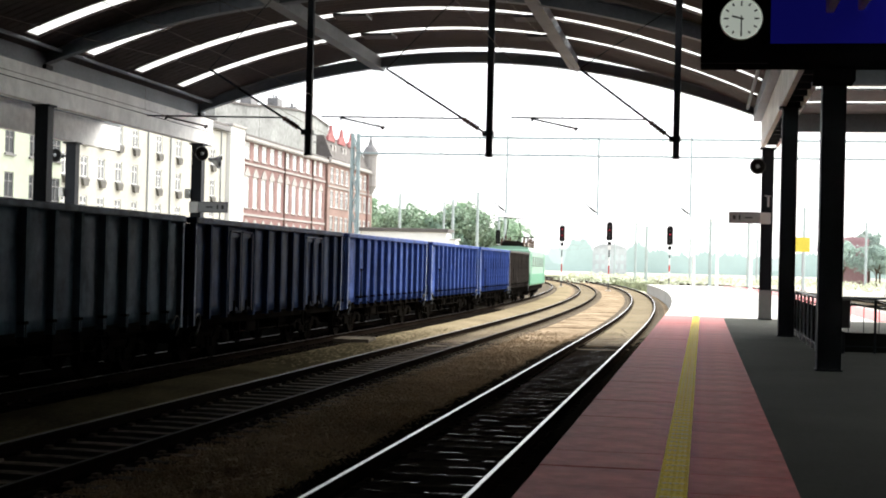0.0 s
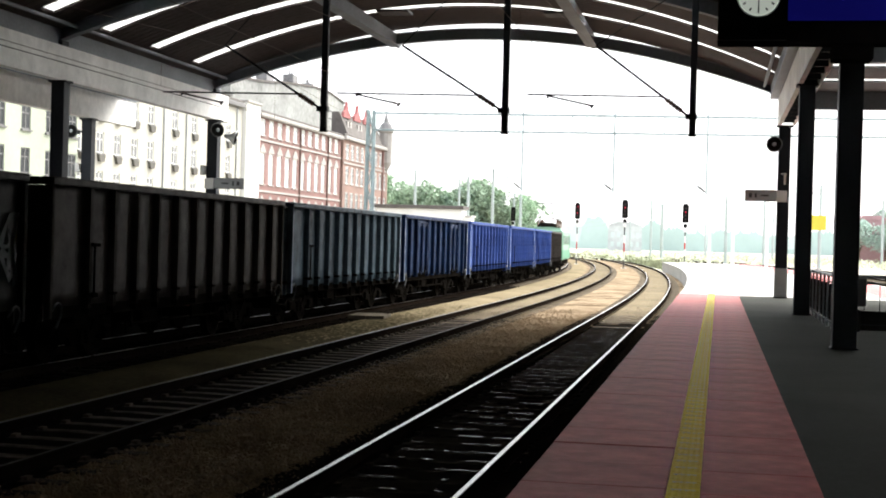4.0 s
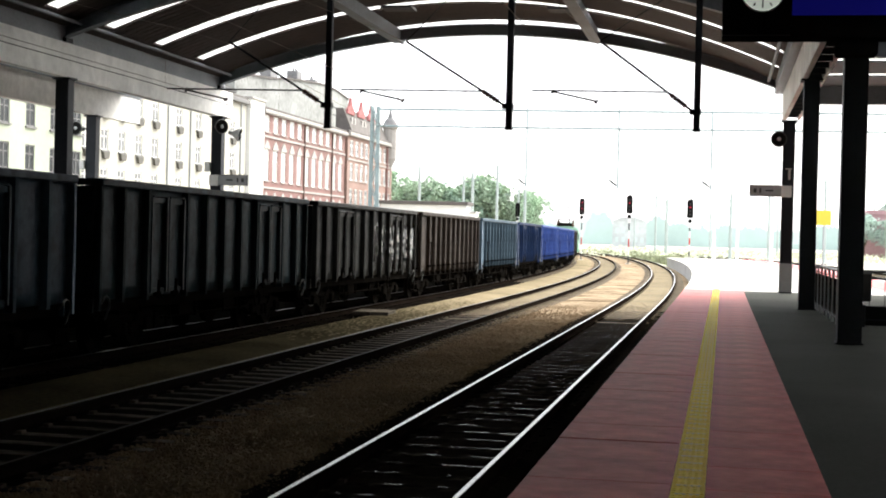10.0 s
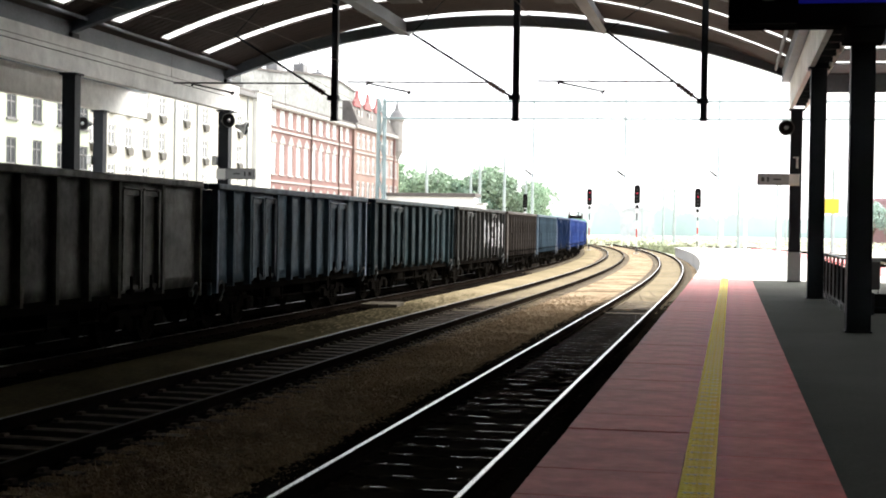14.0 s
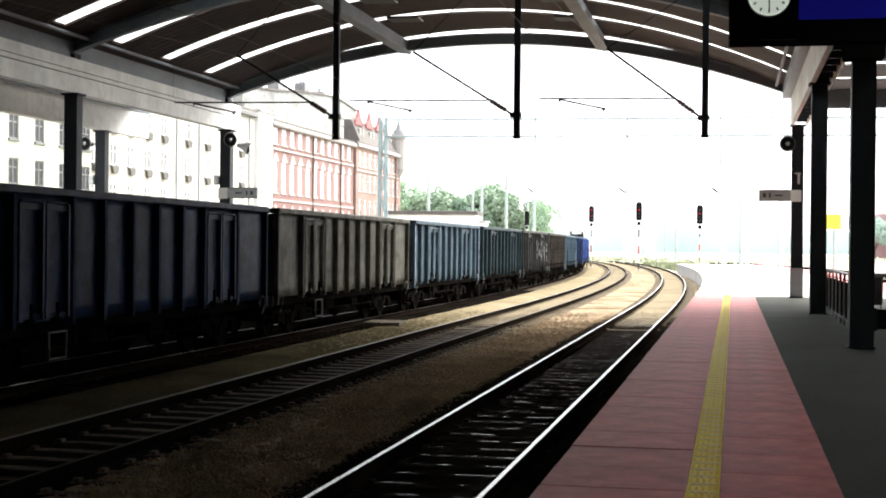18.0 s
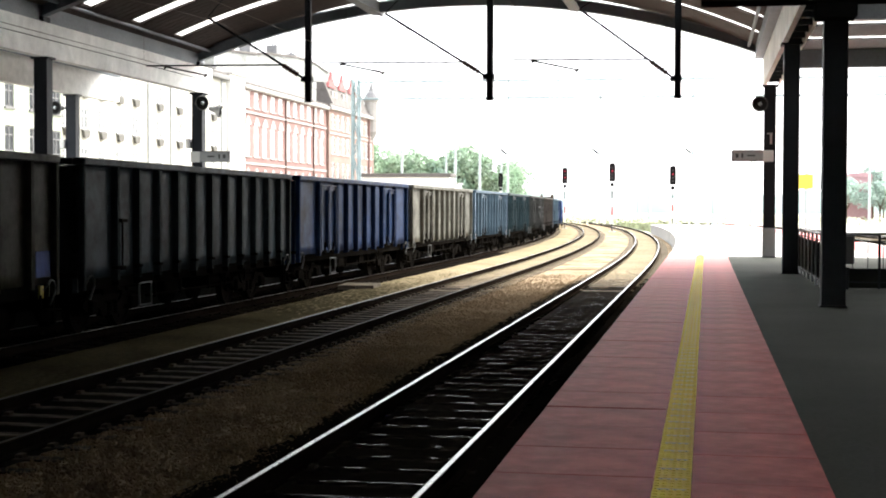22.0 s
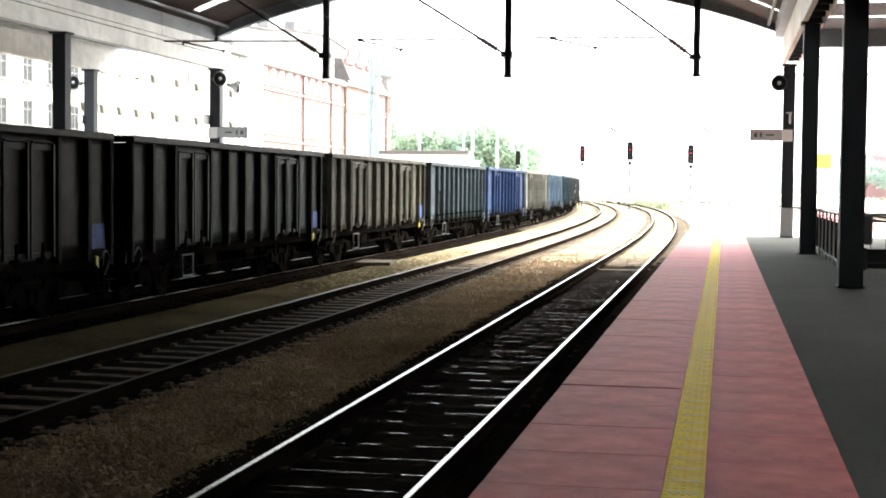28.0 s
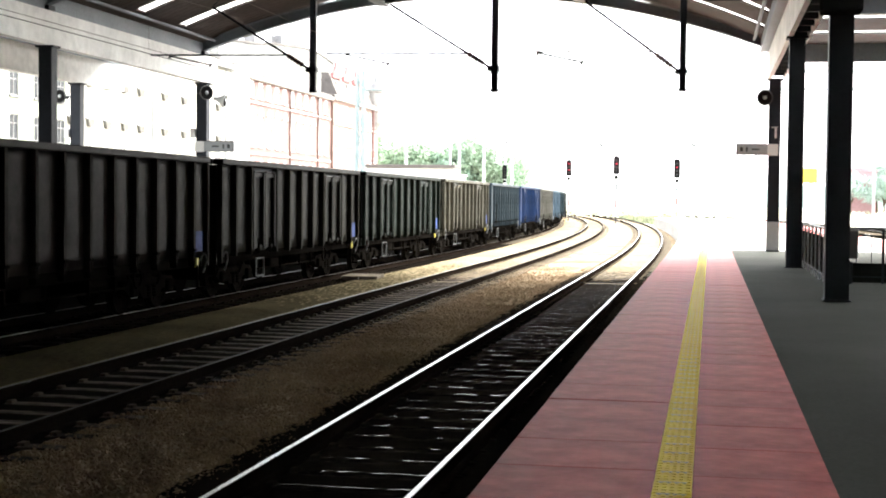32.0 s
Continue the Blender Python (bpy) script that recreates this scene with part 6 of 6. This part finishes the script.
def woods():
    rng = random.Random(21)
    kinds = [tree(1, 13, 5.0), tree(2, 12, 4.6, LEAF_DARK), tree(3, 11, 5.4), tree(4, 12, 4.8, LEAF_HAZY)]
    kept = [False] * 4
    spots = []
    for i in range(12):
        spots.append((-66 + 2.6 * i + rng.uniform(-1, 1), 275 + rng.uniform(-12, 22), rng.uniform(0.85, 1.12) * (1.0 if i < 9 else 0.86)))
    for i in range(9):
        spots.append((35 + 5.0 * i + rng.uniform(-1.5, 1.5), 316 + rng.uniform(-10, 25), rng.uniform(0.65, 0.95)))
    spots += [(27.6, 296, 0.72), (34.2, 296, 0.66), (38.6, 292, 0.6)]
    for x, y, s in spots:
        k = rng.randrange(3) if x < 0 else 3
        m = pose(x, y, -1.0, 0, 0, rng.uniform(0, 360))
        if kept[k]:
            t = copy_thing(kinds[k], m)
        else:
            t, kept[k] = kinds[k], True
            t.matrix_basis = m
        t.scale = (s, s, s)
        tagged(t, group="trees beyond the yard")


woods()


def distance():
    """Skyline far behind the yard, haze put into its colours: rounded tree crowns over a low belt, standing in two
    depths.
    """
    rng = random.Random(17)
    # bearing in degrees, half width in degrees, height in metres
    crowns = [(-4.85, 0.62, 18.5), (-3.75, 0.55, 15.0), (-3.3, 0.35, 11.0), (-2.55, 0.55, 17.0), (-1.7, 0.6, 13.5), (-0.9, 0.5, 11.5), (0.1, 0.7, 12.5), (1.1, 0.8, 12.0), (2.0, 0.6, 10.5), (3.9, 0.9, 13.5), (5.2, 0.9, 14.5), (7.2, 0.9, 15.0)]
    crowns += [(a + rng.uniform(-0.3, 0.3), rng.uniform(0.5, 1.1), rng.uniform(9, 16)) for a in range(-40, -6)]
    crowns += [(a + rng.uniform(-0.3, 0.3), rng.uniform(0.5, 1.1), rng.uniform(9, 16)) for a in range(9, 41)]
    for far, belt, share, mat, label in ((980, 8.5, 0.82, DISTANCE_PALE, "woods on the horizon in the palest haze tint"), (880, 3.0, 1.0, DISTANCE, "distant tree crowns beyond the yard, tinted as haze")):
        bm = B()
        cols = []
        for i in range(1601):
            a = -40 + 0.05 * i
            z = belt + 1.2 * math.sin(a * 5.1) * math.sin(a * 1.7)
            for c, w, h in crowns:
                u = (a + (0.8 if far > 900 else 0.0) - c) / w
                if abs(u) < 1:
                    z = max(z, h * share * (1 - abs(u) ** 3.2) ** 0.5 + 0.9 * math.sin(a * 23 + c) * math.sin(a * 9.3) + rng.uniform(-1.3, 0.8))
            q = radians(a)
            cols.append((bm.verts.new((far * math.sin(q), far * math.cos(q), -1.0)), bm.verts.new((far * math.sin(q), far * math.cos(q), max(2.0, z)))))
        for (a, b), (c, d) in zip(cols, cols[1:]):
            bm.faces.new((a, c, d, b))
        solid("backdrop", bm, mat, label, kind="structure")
    # a works building, its colours paled to imitate haze
    wk = thing("works_building", "grey works building with dull windows far off, tinted as haze", "building", pose(-39.5, 620, -1.0, 0, 0, 3))
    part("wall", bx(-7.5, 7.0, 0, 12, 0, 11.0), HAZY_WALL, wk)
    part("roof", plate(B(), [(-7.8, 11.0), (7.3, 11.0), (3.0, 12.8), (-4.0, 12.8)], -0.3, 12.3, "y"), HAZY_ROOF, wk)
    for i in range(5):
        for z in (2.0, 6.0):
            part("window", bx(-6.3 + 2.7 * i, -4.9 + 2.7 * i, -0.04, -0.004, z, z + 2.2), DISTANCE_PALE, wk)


# haze is mixed into these far tones
HAZY_WALL = material("haze_tinted_grey_wall", (0.52, 0.56, 0.565), 0.9, vary=0.2, grain=0.4, stain=0.1, bump=0.0, spec=0.0)
HAZY_ROOF = material("haze_tinted_dark_roof", (0.46, 0.49, 0.50), 0.9, vary=0.2, grain=0.4, stain=0.1, bump=0.0, spec=0.0)
DISTANCE_PALE = material("haze_tinted_palest_woods", (0.56, 0.65, 0.64), 1.0, vary=0.12, grain=0.05, stain=0.02, bump=0.0, spec=0.0)
distance()


def verge():
    rng = random.Random(8)
    verts, faces = [], []
    for _ in range(5200):
        s = rng.uniform(150, 330)
        off = rng.uniform(2.2, 9.0)
        p = along(TRACKS[0], s, off, -0.98)
        for _k in range(3):
            h = rng.uniform(0.25, 0.7)
            d = Vector((rng.uniform(-1, 1), rng.uniform(-1, 1), 0)).normalized() * 0.12
            k = len(verts)
            verts += [p - d, p + d, p + Vector((rng.uniform(-0.15, 0.15), rng.uniform(-0.15, 0.15), h))]
            faces.append((k, k + 1, k + 2))
    me = bpy.data.meshes.new("grass")
    me.from_pydata(verts, [], faces)
    me.materials.append(GRASS)
    tagged(new("grass", me), "dry yellow-green grass beyond the platform end", "grass", kind="stuff")
    solid("grass_ground", sweep(B(), TRACKS[0], [(1.9, -0.985), (2.2, -0.965), (10.0, -0.965), (10.4, -0.985)], 150.4, 330, closed=False), GRASS, "patch of grass beyond the platform end", kind="structure")


verge()


def scrub():
    """Scrub and tall weeds between the far tracks, sun and haze put into their colour."""
    rng = random.Random(31)
    verts, faces = [], []
    for _ in range(300):
        y = rng.uniform(215, 420)
        x = y * math.tan(radians(rng.uniform(-5.5, 8.0)))
        r, h = rng.uniform(0.7, 2.4), rng.uniform(0.3, 1.6)
        for _k in range(46):
            a, u = rng.uniform(0, 2 * math.pi), rng.random()
            p = Vector((x + r * math.cos(a) * (1 - u * u * 0.7), y + r * math.sin(a) * (1 - u * u * 0.7), -1.0 + h * u * rng.uniform(0.7, 1.0)))
            d = Vector((rng.uniform(-1, 1), rng.uniform(-1, 1), rng.uniform(-0.4, 1))).normalized() * rng.uniform(0.15, 0.4)
            e = Vector((rng.uniform(-1, 1), rng.uniform(-1, 1), rng.uniform(-0.2, 1))).normalized() * rng.uniform(0.15, 0.4)
            k = len(verts)
            verts += [p - d, p + e, p + d]
            faces.append((k, k + 1, k + 2))
    me = bpy.data.meshes.new("scrub")
    me.from_pydata(verts, [], faces)
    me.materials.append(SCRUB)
    tagged(new("scrub", me), "scrub and weeds between the far tracks, paled for sun and haze", "scrub", kind="stuff")


# very pale green that holds sunlight and haze as colour
SCRUB = material("light_paled_scrub", (0.62, 0.66, 0.50), 0.9, vary=0.2, grain=0.6, stain=0.1, bump=0.0, island=0.15, spec=0.0)
scrub()

# ---------------------------------------------------------------- pieces of tracks and paving
track("track_1", TRACKS[0], -30, 330, -2, 130, "railway track along the platform edge with bright rails", 260)
track("track_2", TRACKS[1], -30, 330, 6, 130, "middle railway track on concrete sleepers", 260)
track("track_3", TRACKS[2], -30, 330, 8, 90, "railway track under the goods train", 200)
track("track_4", 12.6, -30, 330, 9e9, 9e9, "railway track on the island's other side", 300)
track("track_5", 17.0, -30, 330, 9e9, 9e9, "outer railway track beyond the island platform", 300)
paving()

# ---------------------------------------------------------------- what moves
TRAIN = build_train()
LOCO = (locomotive(), 93.2 + 8.05)


def motions():
    times = [0.5 * i for i in range(65)]
    turns = [0.125 * i for i in range(257)]
    for thing_ob, s0 in TRAIN + [LOCO]:
        walk(thing_ob, [(t, on_track(s0 + train_s(t))) for t in times])
        for o in thing_ob.children_recursive:
            if o.name.startswith("wheelset"):
                x = o.matrix_basis.translation.x
                walk(o, [(t, pose(x, 0, 0.46) @ pose(0, 0, 0, 0, math.degrees(train_s(t) / 0.46), 0)) for t in turns])


motions()
